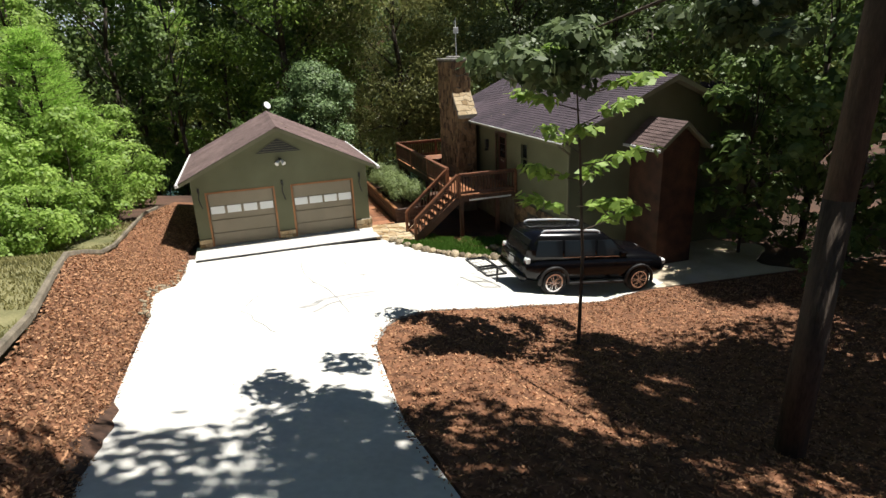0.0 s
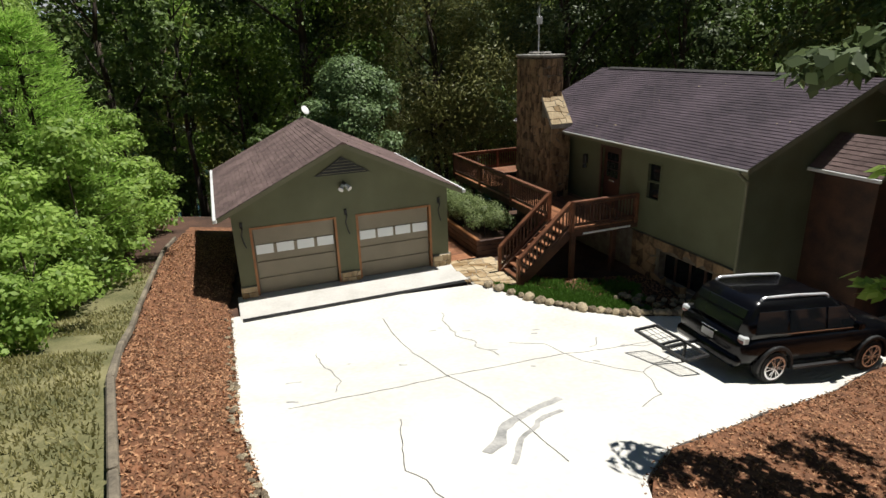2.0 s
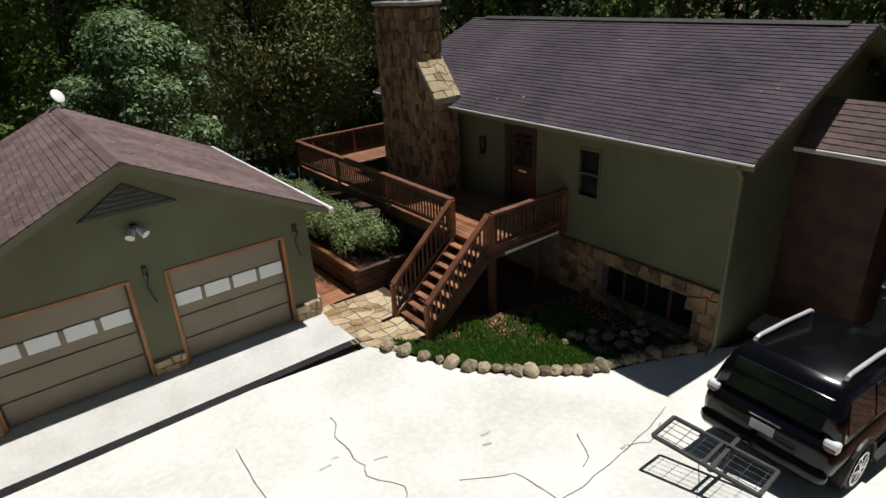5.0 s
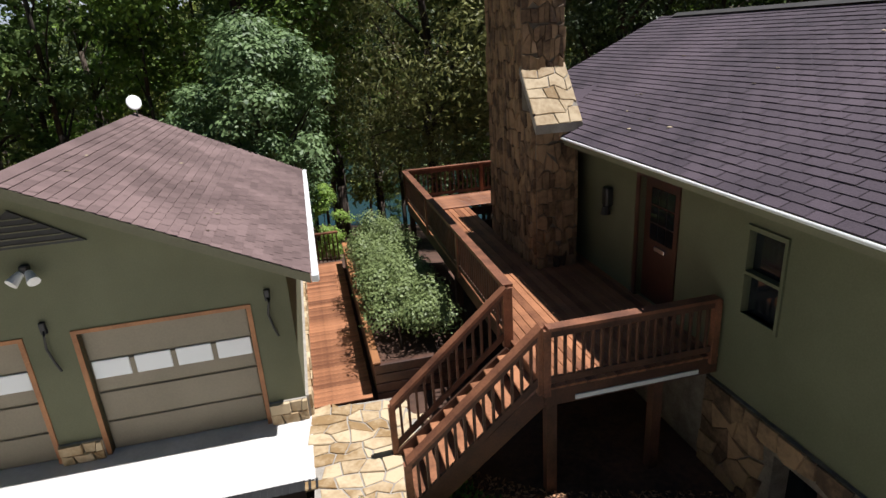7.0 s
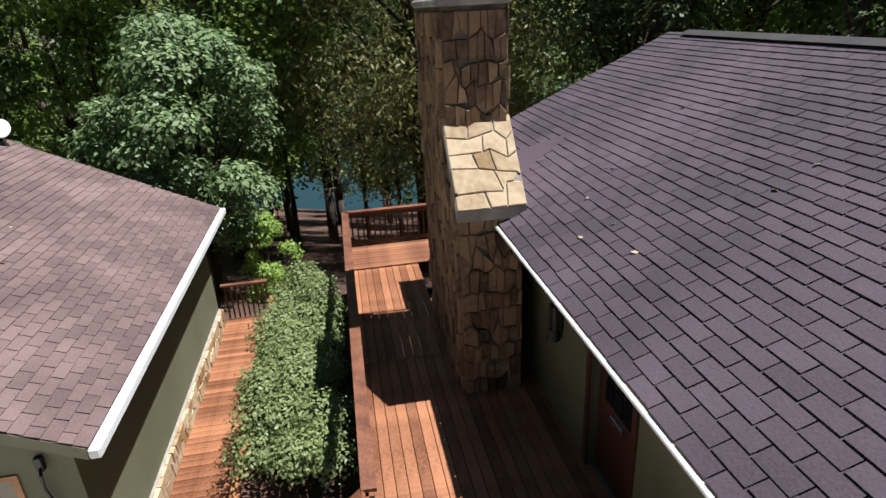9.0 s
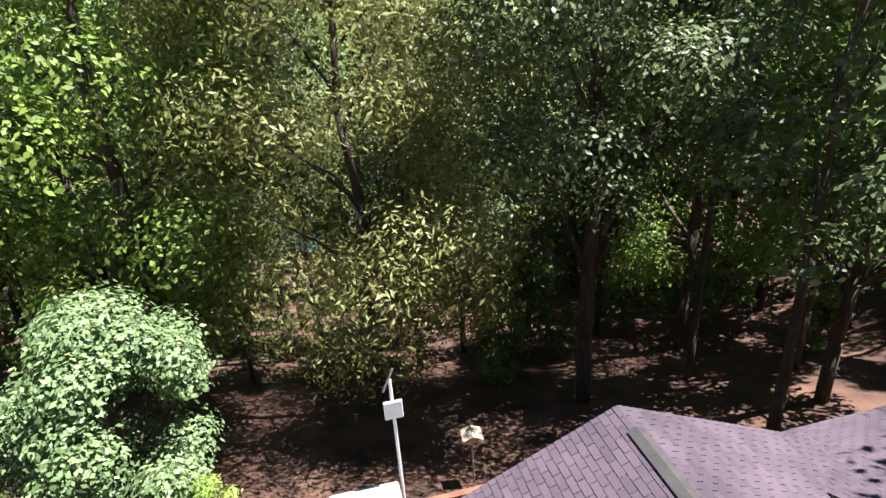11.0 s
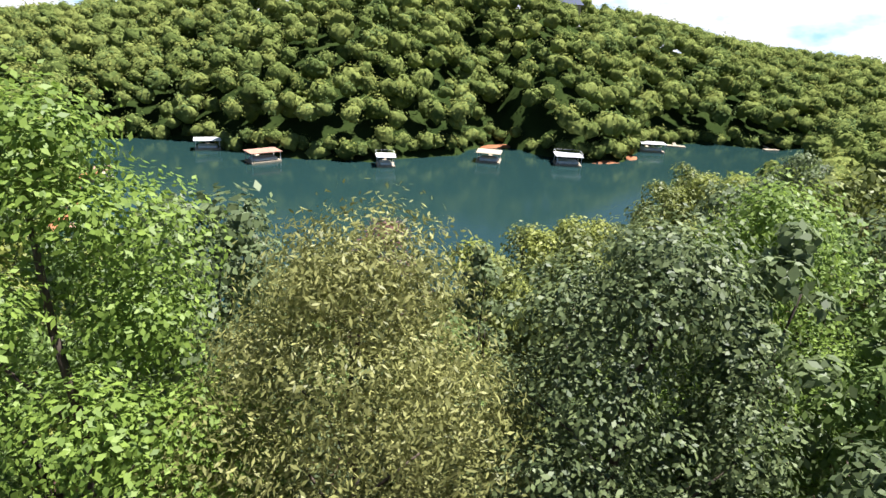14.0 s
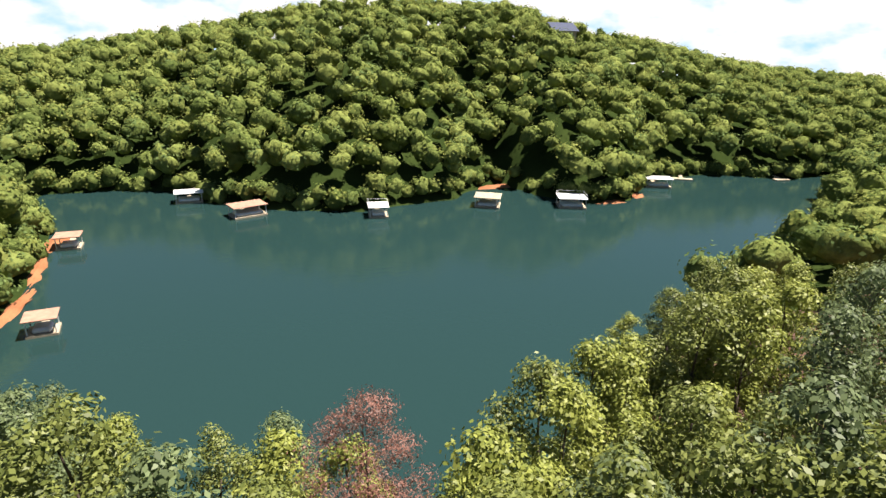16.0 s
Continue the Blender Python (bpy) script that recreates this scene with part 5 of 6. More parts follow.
car = thing("car", CAR, "black mid-size off-road car parked on the driveway", "car")


def loft(bm, sections):
    """Joins rings of points of equal count, and caps the ends."""
    rings = [[bm.verts.new(p) for p in s] for s in sections]
    n = len(rings[0])
    for a, b in zip(rings, rings[1:]):
        for i in range(n):
            bm.faces.new((a[i], a[(i + 1) % n], b[(i + 1) % n], b[i]))
    bm.faces.new(rings[0]), bm.faces.new(rings[-1][::-1])
    return bm


def ring(x, w, lo, hi):
    pts = [(w * 0.86, lo), (w * 0.97, lo + 0.12), (w, (lo + hi) / 2), (w * 0.985, hi - 0.1), (w * 0.90, hi)]
    return [(x, -a, b) for a, b in pts] + [(x, a, b) for a, b in pts[::-1]]


bm = bmesh.new()
loft(bm, [ring(*s) for s in ((-2.30, 0.80, 0.55, 0.92), (-2.22, 0.91, 0.45, 1.05), (-1.85, 0.95, 0.40, 1.10), (0.0, 0.96, 0.38, 1.10), (1.15, 0.955, 0.38, 1.12), (1.5, 0.945, 0.40, 1.10), (2.15, 0.90, 0.45, 1.02), (2.38, 0.78, 0.52, 0.88))])
body = part("body", bm, "car_paint", car, smooth=True)


def cabin_ring(z, x0, x1, w):
    return [(x0, -w * 0.9, z), (x0 + 0.12, -w, z), (x1 - 0.25, -w, z), (x1, -w * 0.8, z), (x1, w * 0.8, z), (x1 - 0.25, w, z), (x0 + 0.12, w, z), (x0, w * 0.9, z)]


bm = bmesh.new()
loft(bm, [cabin_ring(*s) for s in ((1.06, -2.2, 1.2, 0.92), (1.4, -2.12, 0.72, 0.84), (1.66, -1.98, 0.36, 0.75), (1.76, -1.85, 0.2, 0.66))])
part("cabin", bm, "car_paint", car, smooth=True)


def side_y(z):
    return 0.92 - (z - 1.06) * 0.245


for s in (-1, 1):
    for x0, x1, x2, x3 in ((-1.98, -1.15, -1.15, -1.9), (-1.08, -0.12, -0.12, -1.08), (-0.04, 0.78, 0.42, -0.04)):
        bm = bmesh.new()
        pts = [(x0, 1.14), (x1, 1.14), (x2, 1.58), (x3, 1.58)]
        a = [bm.verts.new((x, s * (side_y(z) - 0.01), z)) for x, z in pts]
        b = [bm.verts.new((x, s * (side_y(z) + 0.012), z)) for x, z in pts]
        bm.faces.new(a), bm.faces.new(b[::-1])
        for i in range(4):
            bm.faces.new((a[i], a[(i + 1) % 4], b[(i + 1) % 4], b[i]))
        part("side_window", bm, "dark_glass", car)
    bm = bmesh.new()
    pts = [(-1.74, 1.72), (-1.70, 1.79), (-1.62, 1.815), (-0.8, 1.83), (0.0, 1.81), (0.07, 1.78), (0.10, 1.70)]
    for (xa, za), (xb, zb) in zip(pts, pts[1:]):
        tube(bm, (xa, s * 0.62, za), (xb, s * 0.62, zb), 0.032, 0.032, 8)
    part("roof_rail", bm, "silver", car, "bright silver roof rail")
    bm = bmesh.new()
    beam(bm, (-0.9, s * 0.98, 0.36), (0.85, s * 0.98, 0.36), 0.14, 0.05)
    part("running_board", bm, "black", car)
    bm = bmesh.new()
    box(bm, 0.62, 0.78, s * 0.94, s * 1.12, 1.12, 1.3, 0.03)
    part("wing_mirror", bm, "car_paint", car)
    bm = bmesh.new()
    box(bm, -2.25, -2.12, s * 0.73, s * 0.92, 0.95, 1.10, 0.02)
    light = part("tail_light", bm, "frosted", car, "clear tail light with a red lens")
    bm = bmesh.new()
    box(bm, -2.26, -2.2, s * 0.74, s * 0.90, 0.955, 1.02, 0.01)
    part("lens", bm, "red_lens", light)
    bm = bmesh.new()
    box(bm, 2.1, 2.36, s * 0.55, s * 0.84, 0.78, 0.95, 0.04)
    part("headlight", bm, "frosted", car)
    bm = bmesh.new()
    beam(bm, (-1.15, s * 0.915, 1.115), (0.8, s * 0.915, 1.115), 0.012, 0.018)
    part("waist_trim", bm, "chrome", car)
for x in (-1.35, 1.42):
    for s in (-1, 1):
        bm = bmesh.new()
        geo = bmesh.ops.create_cone(bm, cap_ends=True, segments=28, radius1=0.385, radius2=0.385, depth=0.25)
        bmesh.ops.bevel(bm, geom=[e for e in bm.edges if len(e.link_faces) == 2 and any(len(f.verts) > 4 for f in e.link_faces)], offset=0.045, segments=2, affect="EDGES")
        bmesh.ops.transform(bm, verts=bm.verts, matrix=Matrix.Translation((x, s * 0.85, 0.385)) @ Matrix.Rotation(radians(90), 4, "X"))
        wheel = part("wheel", bm, "tyre", car, "black tyre with a silver alloy rim")
        bm = bmesh.new()
        tube(bm, (x, s * 0.965, 0.385), (x, s * 0.99, 0.385), 0.075, 0.06, 14)
        for k in range(12):
            a = (k // 2) * math.pi / 3 + (0.17 if k % 2 else -0.17)
            beam(bm, (x, s * 0.985, 0.385), (x + 0.235 * math.cos(a), s * 0.985, 0.385 + 0.235 * math.sin(a)), 0.02, 0.045, (0, 1, 0))
        for k in range(24):
            a, b = k * math.pi / 12, (k + 1) * math.pi / 12
            beam(bm, (x + 0.25 * math.cos(a), s * 0.975, 0.385 + 0.25 * math.sin(a)), (x + 0.25 * math.cos(b), s * 0.975, 0.385 + 0.25 * math.sin(b)), 0.045, 0.045, (0, 1, 0))
        part("rim", bm, "chrome", wheel)
        bm = bmesh.new()
        ring = []
        for k in range(13):
            a = -0.15 + k * (math.pi + 0.3) / 12
            ring.append([bm.verts.new((x + r * math.cos(a), s * y, 0.385 + r * math.sin(a)))
                         for r, y in ((0.415, 0.91), (0.485, 0.91), (0.485, 0.985), (0.47, 1.0), (0.415, 1.0))])
        for u, v in zip(ring, ring[1:]):
            for i in range(5):
                bm.faces.new((u[i], u[(i + 1) % 5], v[(i + 1) % 5], v[i]))
        bm.faces.new(ring[0])
        bm.faces.new(ring[-1][::-1])
        bmesh.ops.recalc_face_normals(bm, faces=bm.faces[:])
        part("wheel_arch", bm, "black", car)
bm = bmesh.new()
box(bm, -2.38, -2.1, -0.9, 0.9, 0.40, 0.70, 0.1)
part("bumper", bm, "car_paint", car, smooth=True)
bm = bmesh.new()
prism(bm, [(-2.2, 1.14), (-2.17, 1.14), (-2.03, 1.58), (-2.06, 1.58)], "y", -0.66, 0.66)
part("rear_window", bm, "dark_glass", car)
bm = bmesh.new()
prism(bm, [(1.06, 1.14), (1.1, 1.14), (0.46, 1.6), (0.42, 1.6)], "y", -0.66, 0.66)
part("windscreen", bm, "dark_glass", car)
bm = bmesh.new()
box(bm, -2.315, -2.29, -0.17, 0.17, 0.76, 0.9, 0.005)
part("number_plate", bm, "grey_metal", car, "pale blank number plate")
bm = bmesh.new()
box(bm, -2.29, -2.25, -0.22, 0.22, 0.94, 0.965, 0.008)
part("trim_strip", bm, "chrome", car)
rack = thing("cargo_rack", CAR @ pose(-3.0, 0.25, 0.52, 0, -4, 6), "black steel hitch cargo rack behind the car", "cargo rack")
bm = bmesh.new()
for p, q in (((-0.3, -0.75, 0), (0.3, -0.75, 0)), ((0.3, -0.75, 0), (0.3, 0.75, 0)), ((0.3, 0.75, 0), (-0.3, 0.75, 0)), ((-0.3, 0.75, 0), (-0.3, -0.75, 0)), ((-0.3, 0.0, 0), (0.3, 0.0, 0))):
    beam(bm, p, q, 0.05, 0.05)
part("frame", bm, "black", rack)
bm = bmesh.new()
beam(bm, (-0.3, -0.1, -0.04), (0.8, -0.1, -0.04), 0.06, 0.06)
part("hitch_bar", bm, "black", rack)
bm = bmesh.new()
for k in range(7):
    beam(bm, (-0.28, -0.66 + k * 0.22, -0.015), (0.28, -0.66 + k * 0.22, -0.015), 0.008, 0.008)
for k in range(4):
    beam(bm, (-0.2 + k * 0.13, -0.73, -0.015), (-0.2 + k * 0.13, 0.73, -0.015), 0.008, 0.008)
part("mesh_floor", bm, "black", rack)
bm = bmesh.new()
beam(bm, (0.35, -0.1, -0.52), (0.35, -0.1, -0.04), 0.05, 0.05, (1, 0, 0))
part("prop", bm, "black", rack)

# ---- cracks and marks on the concrete ----
def ribbon(name, pts, width, mat, label, category, wob=0.05, seed=0):
    bm = bmesh.new()
    dense = []
    for (a, b), (c, d) in zip(pts, pts[1:]):
        n = max(2, int(math.hypot(c - a, d - b) / 0.15))
        dense += [(a + (c - a) * k / n, b + (d - b) * k / n) for k in range(n)]
    dense.append(pts[-1])
    last = None
    for k, (x, y) in enumerate(dense):
        x, y = x + wob * noise.noise((x * 2, y * 2, seed)), y + wob * noise.noise((x * 2, y * 2, seed + 9))
        q = dense[min(k + 1, len(dense) - 1)] if k + 1 < len(dense) else dense[k]
        p = dense[max(0, k - 1)]
        d = Vector((q[0] - p[0], q[1] - p[1], 0)).normalized()
        s = Vector((-d.y, d.x, 0)) * width * (0.6 + 0.5 * abs(noise.noise((x * 4, y * 4, 3)))) / 2
        z = drive_z(x, y) + 0.006
        row = [bm.verts.new((x - s.x, y - s.y, z)), bm.verts.new((x + s.x, y + s.y, z))]
        if last:
            bm.faces.new((last[0], last[1], row[1], row[0]))
        last = row
    ob = part(name, bm, mat)
    return tagged(ob, label, category, kind="structure")


CR = "hairline crack in the concrete driveway"
ribbon("crack", [(3.8, -3.2), (3.9, -4.73), (4.33, -8.2), (4.7, -9.6), (5.1, -11.8)], 0.024, "crack", CR, "crack", 0.03, 1)
ribbon("crack", [(4.33, -8.2), (7.2, -7.5), (8.9, -7.15), (10.5, -6.63)], 0.024, "crack", CR, "crack", 0.06, 2)
ribbon("crack", [(4.33, -8.2), (3.31, -8.6), (1.3, -9.2)], 0.022, "crack", CR, "crack", 0.06, 3)
ribbon("crack", [(7.2, -7.5), (7.35, -8.1), (7.77, -8.55), (8.3, -8.85), (8.6, -8.6), (9.6, -7.9)], 0.022, "crack", CR, "crack", 0.08, 4)
ribbon("crack", [(7.2, -7.5), (7.1, -6.6), (6.4, -6.2)], 0.025, "crack", CR, "crack", 0.1, 5)
ribbon("crack", [(3.0, -10.1), (2.8, -11.1), (2.85, -11.6), (3.2, -12.2), (3.6, -13.0)], 0.024, "crack", CR, "crack", 0.15, 6)
ribbon("crack", [(5.5, -3.4), (5.3, -4.3), (5.44, -5.1), (5.67, -6.2), (5.85, -7.1)], 0.025, "crack", CR, "crack", 0.2, 7)
ribbon("crack", [(8.67, -6.37), (8.3, -6.8), (8.0, -7.1)], 0.025, "crack", CR, "crack", 0.2, 8)
ribbon("crack", [(8.3, -8.9), (8.0, -9.9), (7.4, -10.3), (7.2, -10.5)], 0.02, "crack", CR, "crack", 0.1, 9)
ribbon("crack", [(1.9, -5.2), (2.0, -6.4), (2.24, -7.5), (2.2, -8.6)], 0.02, "crack", CR, "crack", 0.15, 12)
ribbon("crack", [(10.0, -6.9), (9.4, -7.2), (9.0, -7.05)], 0.025, "crack", CR, "crack", 0.12, 13)
TM = "grey scuffed tyre mark on the concrete"
ribbon("tyre_mark", [(4.05, -11.4), (4.5, -10.8), (5.2, -10.25), (5.95, -9.85)], 0.24, "tyre_mark", TM, "mark", 0.1, 10)
ribbon("tyre_mark", [(4.3, -11.75), (4.7, -11.1), (5.2, -10.6), (5.7, -10.3)], 0.13, "tyre_mark", TM, "mark", 0.1, 11)
sr = random.Random(23)
for k in range(14):
    x, y = sr.uniform(1.0, 9.0), sr.uniform(-9.5, -2.6)
    ribbon("stain", [(x, y), (x + sr.uniform(0.1, 0.3), y + sr.uniform(-0.1, 0.1))], 0.06, "tyre_mark", "small grey stain on the concrete", "stain", 0.2, 20 + k)

# ---- bed of grass edged with rocks ----
def bed_front(x):
    return lerp(x, [(7.0, -1.6), (7.45, -2.2), (7.85, -2.9), (8.3, -3.65), (9.25, -4.5), (10.2, -5.1), (12.0, -5.45), (13.4, -5.9)])



ROCKS = []
for s in range(5):
    r_ = random.Random(50 + s)
    bm = bmesh.new()
    bmesh.ops.create_icosphere(bm, subdivisions=2, radius=0.5)
    for q in bm.verts:
        q.co *= 1 + 0.3 * noise.noise(q.co * 2.3 + Vector((s * 7, 0, 0)))
        q.co.z = max(q.co.z, -0.3)
    me = bpy.data.meshes.new("rock")
    bm.to_mesh(me)
    bm.free()
    me.materials.append(M["rock"])
    ROCKS.append(me)
x = 7.35
while x < 12.9:
    w = sr.uniform(0.22, 0.42)
    ob = new("edging_rock", sr.choice(ROCKS))
    ob.matrix_world = Matrix.LocRotScale((x, bed_front(x) + 0.12, local_z(x, bed_front(x)) + 0.06), Euler((0, 0, sr.uniform(0, 6.28))), (w, w * 0.8, w * sr.uniform(0.6, 0.8)))
    tagged(ob, "rounded tan rock edging the grass bed", "rock", "rocks edging the bed")
    x += w * 0.6
for k in range(26):
    x = sr.uniform(10.5, 13.3)
    y = sr.uniform(-4.9, -4.1) + (12 - x) * 0.25
    w = sr.uniform(0.15, 0.32)
    ob = new("edging_rock", sr.choice(ROCKS))
    ob.matrix_world = Matrix.LocRotScale((x, y, local_z(x, y) + 0.03), Euler((0, 0, sr.uniform(0, 6.28))), (w, w * 0.8, w * 0.6))
    tagged(ob, "rounded tan rock edging the grass bed", "rock", "rocks edging the bed")


def blades(name, mat, spots, height, label, category, per=1, seed=3):
    g = np.random.default_rng(seed)
    n = len(spots)
    a = g.uniform(0, 6.28, n)
    h = height * g.uniform(0.5, 1.2, n)
    p = np.array(spots)
    d = np.stack([np.cos(a), np.sin(a), np.zeros(n)], 1)
    lean = np.stack([g.normal(0, 0.35, n) * h, g.normal(0, 0.35, n) * h, h], 1)
    w = 0.012 + 0.1 * height
    v = np.stack([p - d * w, p + d * w, p + lean + d * w * 0.15, p + lean - d * w * 0.15], 1).reshape(-1, 3)
    ob = new(name, mesh_from(name, v, np.arange(n * 4).reshape(-1, 4), mat))
    return tagged(ob, label, category, kind="stuff")


spots = []
while len(spots) < 16000:
    x = sr.uniform(7.6, 11.2)
    y = bed_front(x) + 0.2 + sr.random() * lerp(x, [(7.6, 0.5), (8.4, 1.1), (9.5, 1.25), (11.2, 0.45)])
    spots.append((x, y, local_z(x, y) - 0.14 + 0.12))
for k in range(70):
    cx = sr.uniform(8.5, 11.6)
    cy = bed_front(cx) + sr.uniform(1.0, 2.6)
    for _ in range(60):
        x, y = cx + sr.gauss(0, 0.1), cy + sr.gauss(0, 0.08)
        spots.append((x, y, local_z(x, y) - 0.02))
blades("grass", "grass", spots, 0.1, "strip of bright green grass behind the rocks", "grass")
spots = []
while len(spots) < 42000:
    x, y = sr.uniform(-9, 0.9), sr.uniform(-18, 1)
    if x < timber_x(y) - 0.2 and noise.noise((x * 0.5, y * 0.5, 4)) > -0.25:
        spots.append((x, y, local_z(x, y) - 0.05))
blades("lawn_grass", "dry_grass", spots, 0.09, "thin dry grass on the lawn", "grass", seed=5)
spots = []
while len(spots) < 9000:
    x, y = sr.uniform(-12, -4.0), sr.uniform(-14, 1)
    if x < timber_x(y) - 0.5 and noise.noise((x * 0.4, y * 0.4, 8)) > -0.05:
        spots.append((x, y, local_z(x, y) - 0.05))
blades("weeds", "grass", spots, 0.14, "green weeds on the lawn", "weeds", seed=6)

# bark chips
def chips(name, spots, label, seed):
    g = np.random.default_rng(seed)
    p = np.array(spots)
    n = len(p)
    t = g.normal(size=(n, 3)) * np.array([1, 1, 0.35])
    t /= np.linalg.norm(t, axis=1)[:, None]
    b = np.cross(t, g.normal(size=(n, 3)))
    b /= np.linalg.norm(b, axis=1)[:, None]
    L, W = g.uniform(0.018, 0.05, (n, 1)), g.uniform(0.008, 0.02, (n, 1))
    v = np.stack([p - t * L, p + b * W, p + t * L, p - b * W], 1).reshape(-1, 3)
    ob = new(name, mesh_from(name, v, np.arange(n * 4).reshape(-1, 4), "mulch_chip"))
    return tagged(ob, label, "mulch", kind="stuff")


spots = []
while len(spots) < 24000:
    y = sr.uniform(-19, 6)
    x = sr.uniform(timber_x(y), drive_left(y) + 0.06 * sr.random())
    if y < -1 or x < -0.5:
        spots.append((x, y, local_z(x, y) + 0.0))
chips("bark_chips", spots, "loose red-brown bark chips on the bank", 8)
spots = []
while len(spots) < 34000:
    y = -9.4 - 10 * sr.random()
    x = drive_right(y) - 0.1 + (19 - drive_right(y)) * sr.random()
    spots.append((x, y, local_z(x, y) + 0.005))
chips("bark_chips", spots, "loose bark chips and dead leaves on the island", 9)
spots = []
while len(spots) < 9000:
    x = sr.uniform(7.4, 12.6)
    y = bed_front(x) + 0.5 + 2.6 * sr.random()
    spots.append((x, y, local_z(x, y) - 0.13 + 0.02 * sr.random()))
chips("bark_chips", spots, "bark chips behind the grass strip", 10)
# timber edging along the bank
for k in range(10):
    y0, y1 = -20 + k * 2.45, -20 + k * 2.45 + 2.4
    bm = bmesh.new()
    beam(bm, (timber_x(y0) - 0.05, y0, local_z(timber_x(y0), y0) + 0.06), (timber_x(y1) - 0.05, y1, local_z(timber_x(y1), y1) + 0.06), 0.1, 0.13)
    bmesh.ops.bevel(bm, geom=list(bm.edges), offset=0.02, segments=1, affect="EDGES")
    tagged(part("edging_timber", bm, "old_timber"), "weathered grey timber edging the mulch bank", "timber", "timbers edging the bank")
# pebbles along the drive's edge
for k in range(70):
    y = sr.uniform(-12, -1.8)
    w = sr.uniform(0.05, 0.13)
    xx = drive_left(y) + sr.uniform(-0.16, 0.02)
    ob = new("pebble", sr.choice(ROCKS))
    ob.matrix_world = Matrix.LocRotScale((xx, y, local_z(xx, y) + w * 0.15), Euler((0, 0, sr.uniform(0, 6.28))), (w, w * 0.8, w * 0.6))
    tagged(ob, "small pale stone along the driveway edge", "stone", "stones along the drive")
# bird feeder
bf = thing("bird_feeder", pose(13.9, 12.6, land_z(13.9, 12.6)), "bird feeder with a flat pale roof on a pole", "bird feeder")
bm = bmesh.new()
tube(bm, (0, 0, -0.4), (0, 0, 1.7), 0.03)
part("pole", bm, "grey_metal", bf)
bm = bmesh.new()
prism(bm, [(-0.32, 1.85), (0, 2.0), (0.32, 1.85), (0, 1.93)], "y", -0.28, 0.28)
part("roof", bm, "timber", bf)
bm = bmesh.new()
box(bm, -0.2, 0.2, -0.16, 0.16, 1.65, 1.86, 0.02)
part("box", bm, "timber", bf)

# ---- flagstones ----
flag = thing("flagstone_path", Matrix.Identity(4), "tan irregular flagstone paving at the foot of the stairs", "paving", kind="structure")
bm = bmesh.new()
FL = [(6.78, 0.55), (6.95, -1.62), (7.35, -2.1), (8.3, -1.95), (8.75, -1.4), (8.5, 0.0), (8.15, 0.6)]
prism(bm, FL, "z", -0.35, -0.012)
part("bed", bm, "mortar_pale", flag)


def inside(x, y, poly):
    hit = False
    for (a, b), (c, d) in zip(poly, poly[1:] + poly[:1]):
        if (b > y) != (d > y) and x < (c - a) * (y - b) / (d - b) + a:
            hit = not hit
    return hit


fr = random.Random(61)
for poly in stone_cells(2.2, 3.0, 0.3, 0.85, 61):
    poly = [(6.75 + x, -2.2 + y) for x, y in poly]
    if not inside(sum(p[0] for p in poly) / len(poly), sum(p[1] for p in poly) / len(poly), FL):
        continue
    ob = new("flagstone", stone_mesh(poly, 0.03, 0.016, "stone_pale", fr))
    ob.parent = flag
    ob.matrix_local = Matrix.Translation((0, 0, -0.02))

# ---- planks ----
def plank_mesh(length, width, thick):
    bm = bmesh.new()
    box(bm, 0, length, -width / 2, width / 2, -thick, 0, 0.006)
    bmesh.ops.recalc_face_normals(bm, faces=bm.faces)
    me = bpy.data.meshes.new("plank")
    bm.to_mesh(me)
    bm.free()
    me.materials.append(M["deck_wood"])
    return me


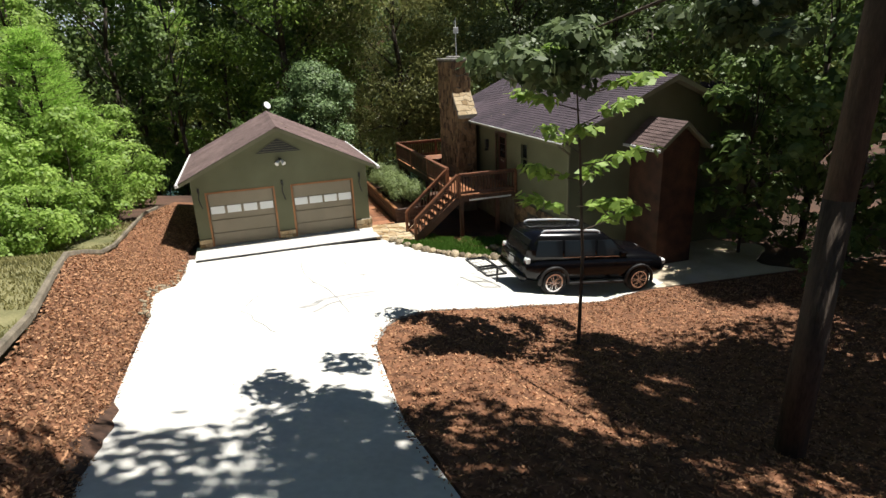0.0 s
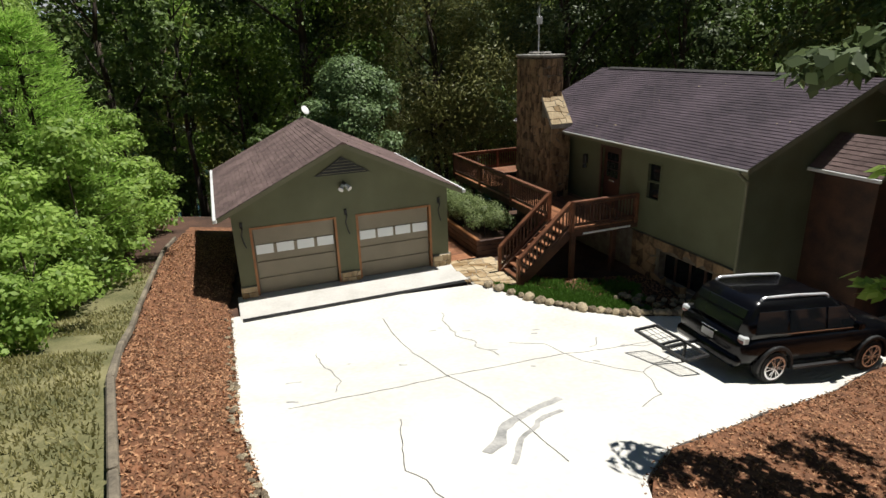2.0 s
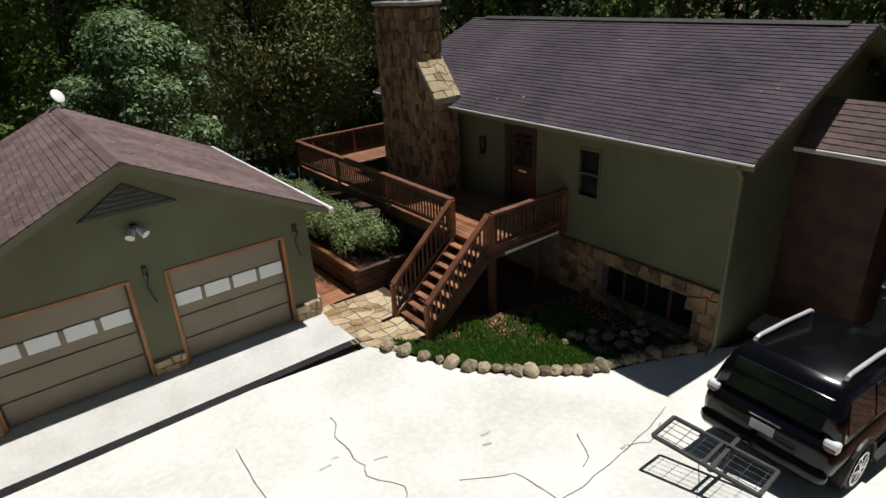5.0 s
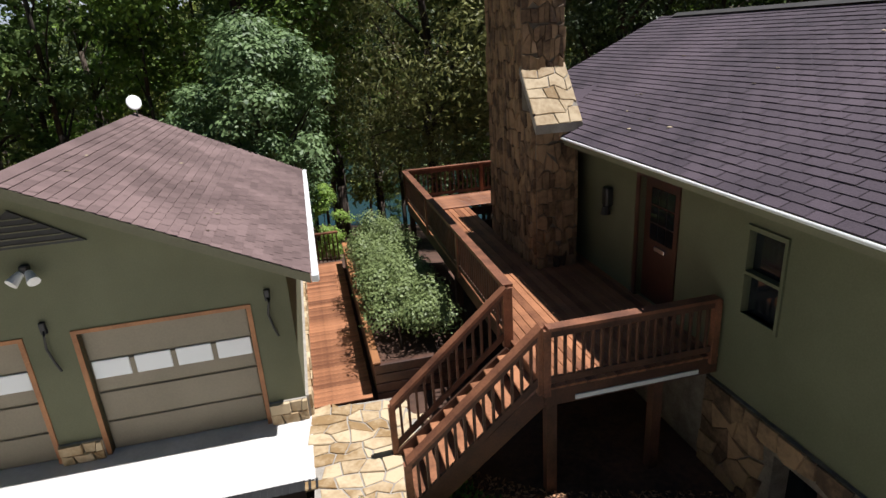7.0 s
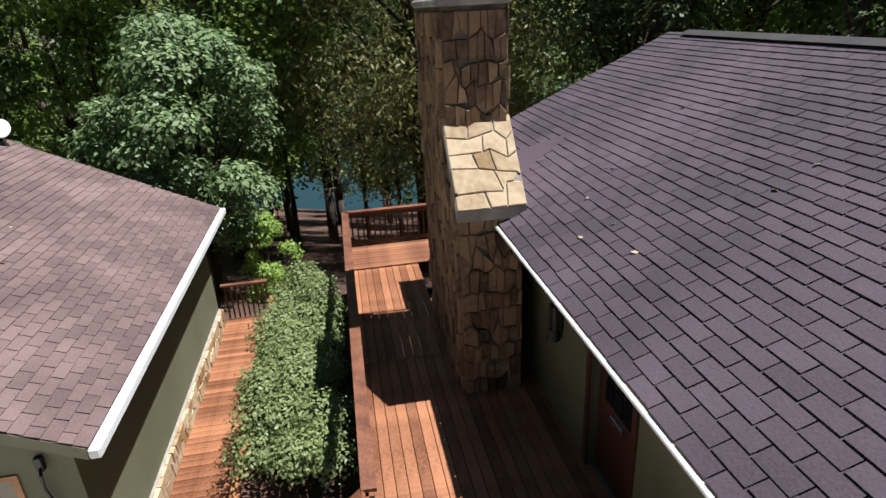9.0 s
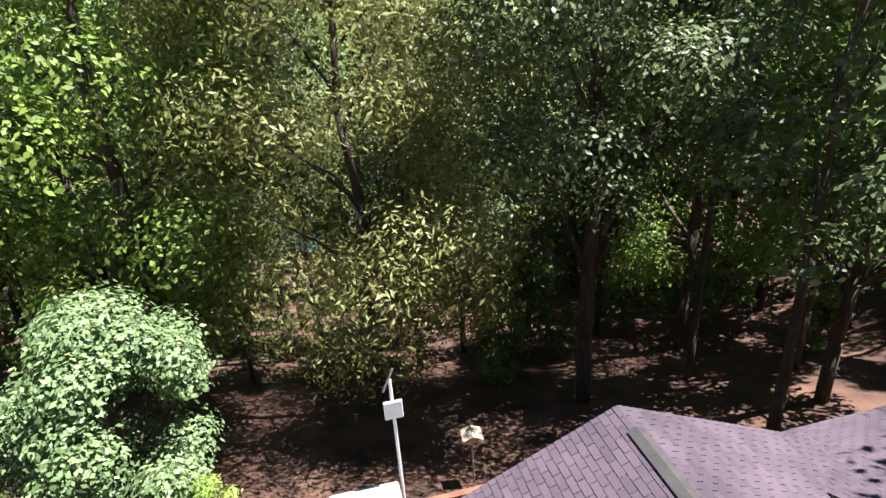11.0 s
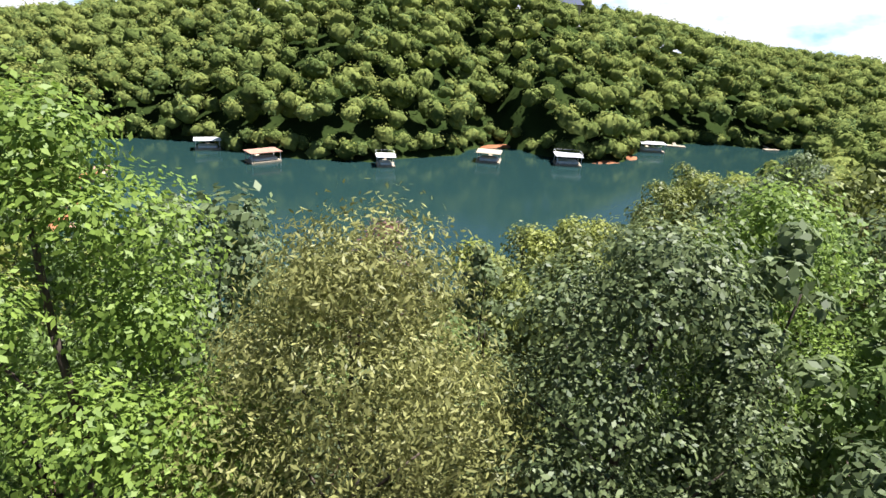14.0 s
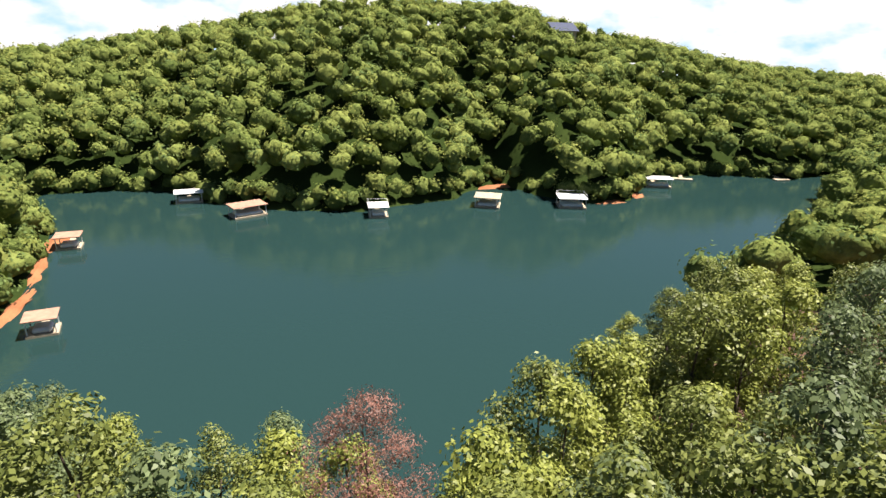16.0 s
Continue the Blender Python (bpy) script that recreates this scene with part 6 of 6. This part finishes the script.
pm = plank_mesh(WX1 - WX0, 0.135, 0.035)
n = int((7.4 - 0.2) / 0.142)
for k in range(n):
    ob = new("plank", pm)
    ob.parent = walkway
    ob.matrix_local = pose(WX0 + sr.uniform(-0.008, 0.008), 0.28 + k * 0.142, sr.uniform(-0.002, 0.003) + 0.004)
n = int((WALL - DU0) / 0.142)
half = (DV1 - DV0) / 2
pm = plank_mesh(half - 0.006, 0.135, 0.035)
for k in range(n + 1):
    for h in range(2):
        u = DU0 + 0.07 + k * 0.142
        if CU0 - 0.08 < u and h == 1 and u < WALL + 0.1:
            continue
        ob = new("plank", pm)
        ob.parent = deck
        ob.matrix_local = Matrix.Translation((u, DV0 + h * half, DECK + sr.uniform(-0.002, 0.003))) @ Matrix.Rotation(radians(90), 4, "Z")
pm = plank_mesh(6.2, 0.135, 0.035)
for k in range(9):
    ob = new("plank", pm)
    ob.parent = deck
    ob.matrix_local = pose(DU0 + 0.05, DV1 - 0.1 - k * 0.142, DECK + 0.045)
# small fallen leaves on the roofs
for frame_, n, f in ((HOUSE, 16, lambda a, b: (0.4 + a * 4.8, 0.5 + b * 11, EZ + (0.4 + a * 4.8) * sl + 0.03)), (GARAGE, 9, lambda a, b: (0.3 + a * 3.4, b * 5.2, PEAK_Z - (0.3 + a * 3.4) * slope + 0.03))):
    for k in range(n):
        bm = bmesh.new()
        c = Vector(f(sr.random(), sr.random()))
        a = sr.uniform(0, 6.28)
        d, e = Vector((math.cos(a), math.sin(a), 0)) * sr.uniform(0.03, 0.06), Vector((-math.sin(a), math.cos(a), 0.4)) * 0.022
        vs = [bm.verts.new(c + q) for q in (-d, e, d, -e)]
        top = [bm.verts.new(c + q * 0.8 + Vector((0, 0, 0.008))) for q in (-d, e, d, -e)]
        bm.faces.new(vs), bm.faces.new(top)
        for i in range(4):
            bm.faces.new((vs[i], vs[(i + 1) % 4], top[(i + 1) % 4], top[i]))
        ob = part("fallen_leaf", bm, "rock")
        ob.matrix_world = frame_
        tagged(ob, "pale dry fallen leaf on the shingle roof", "leaf", "fallen leaves on the roofs")
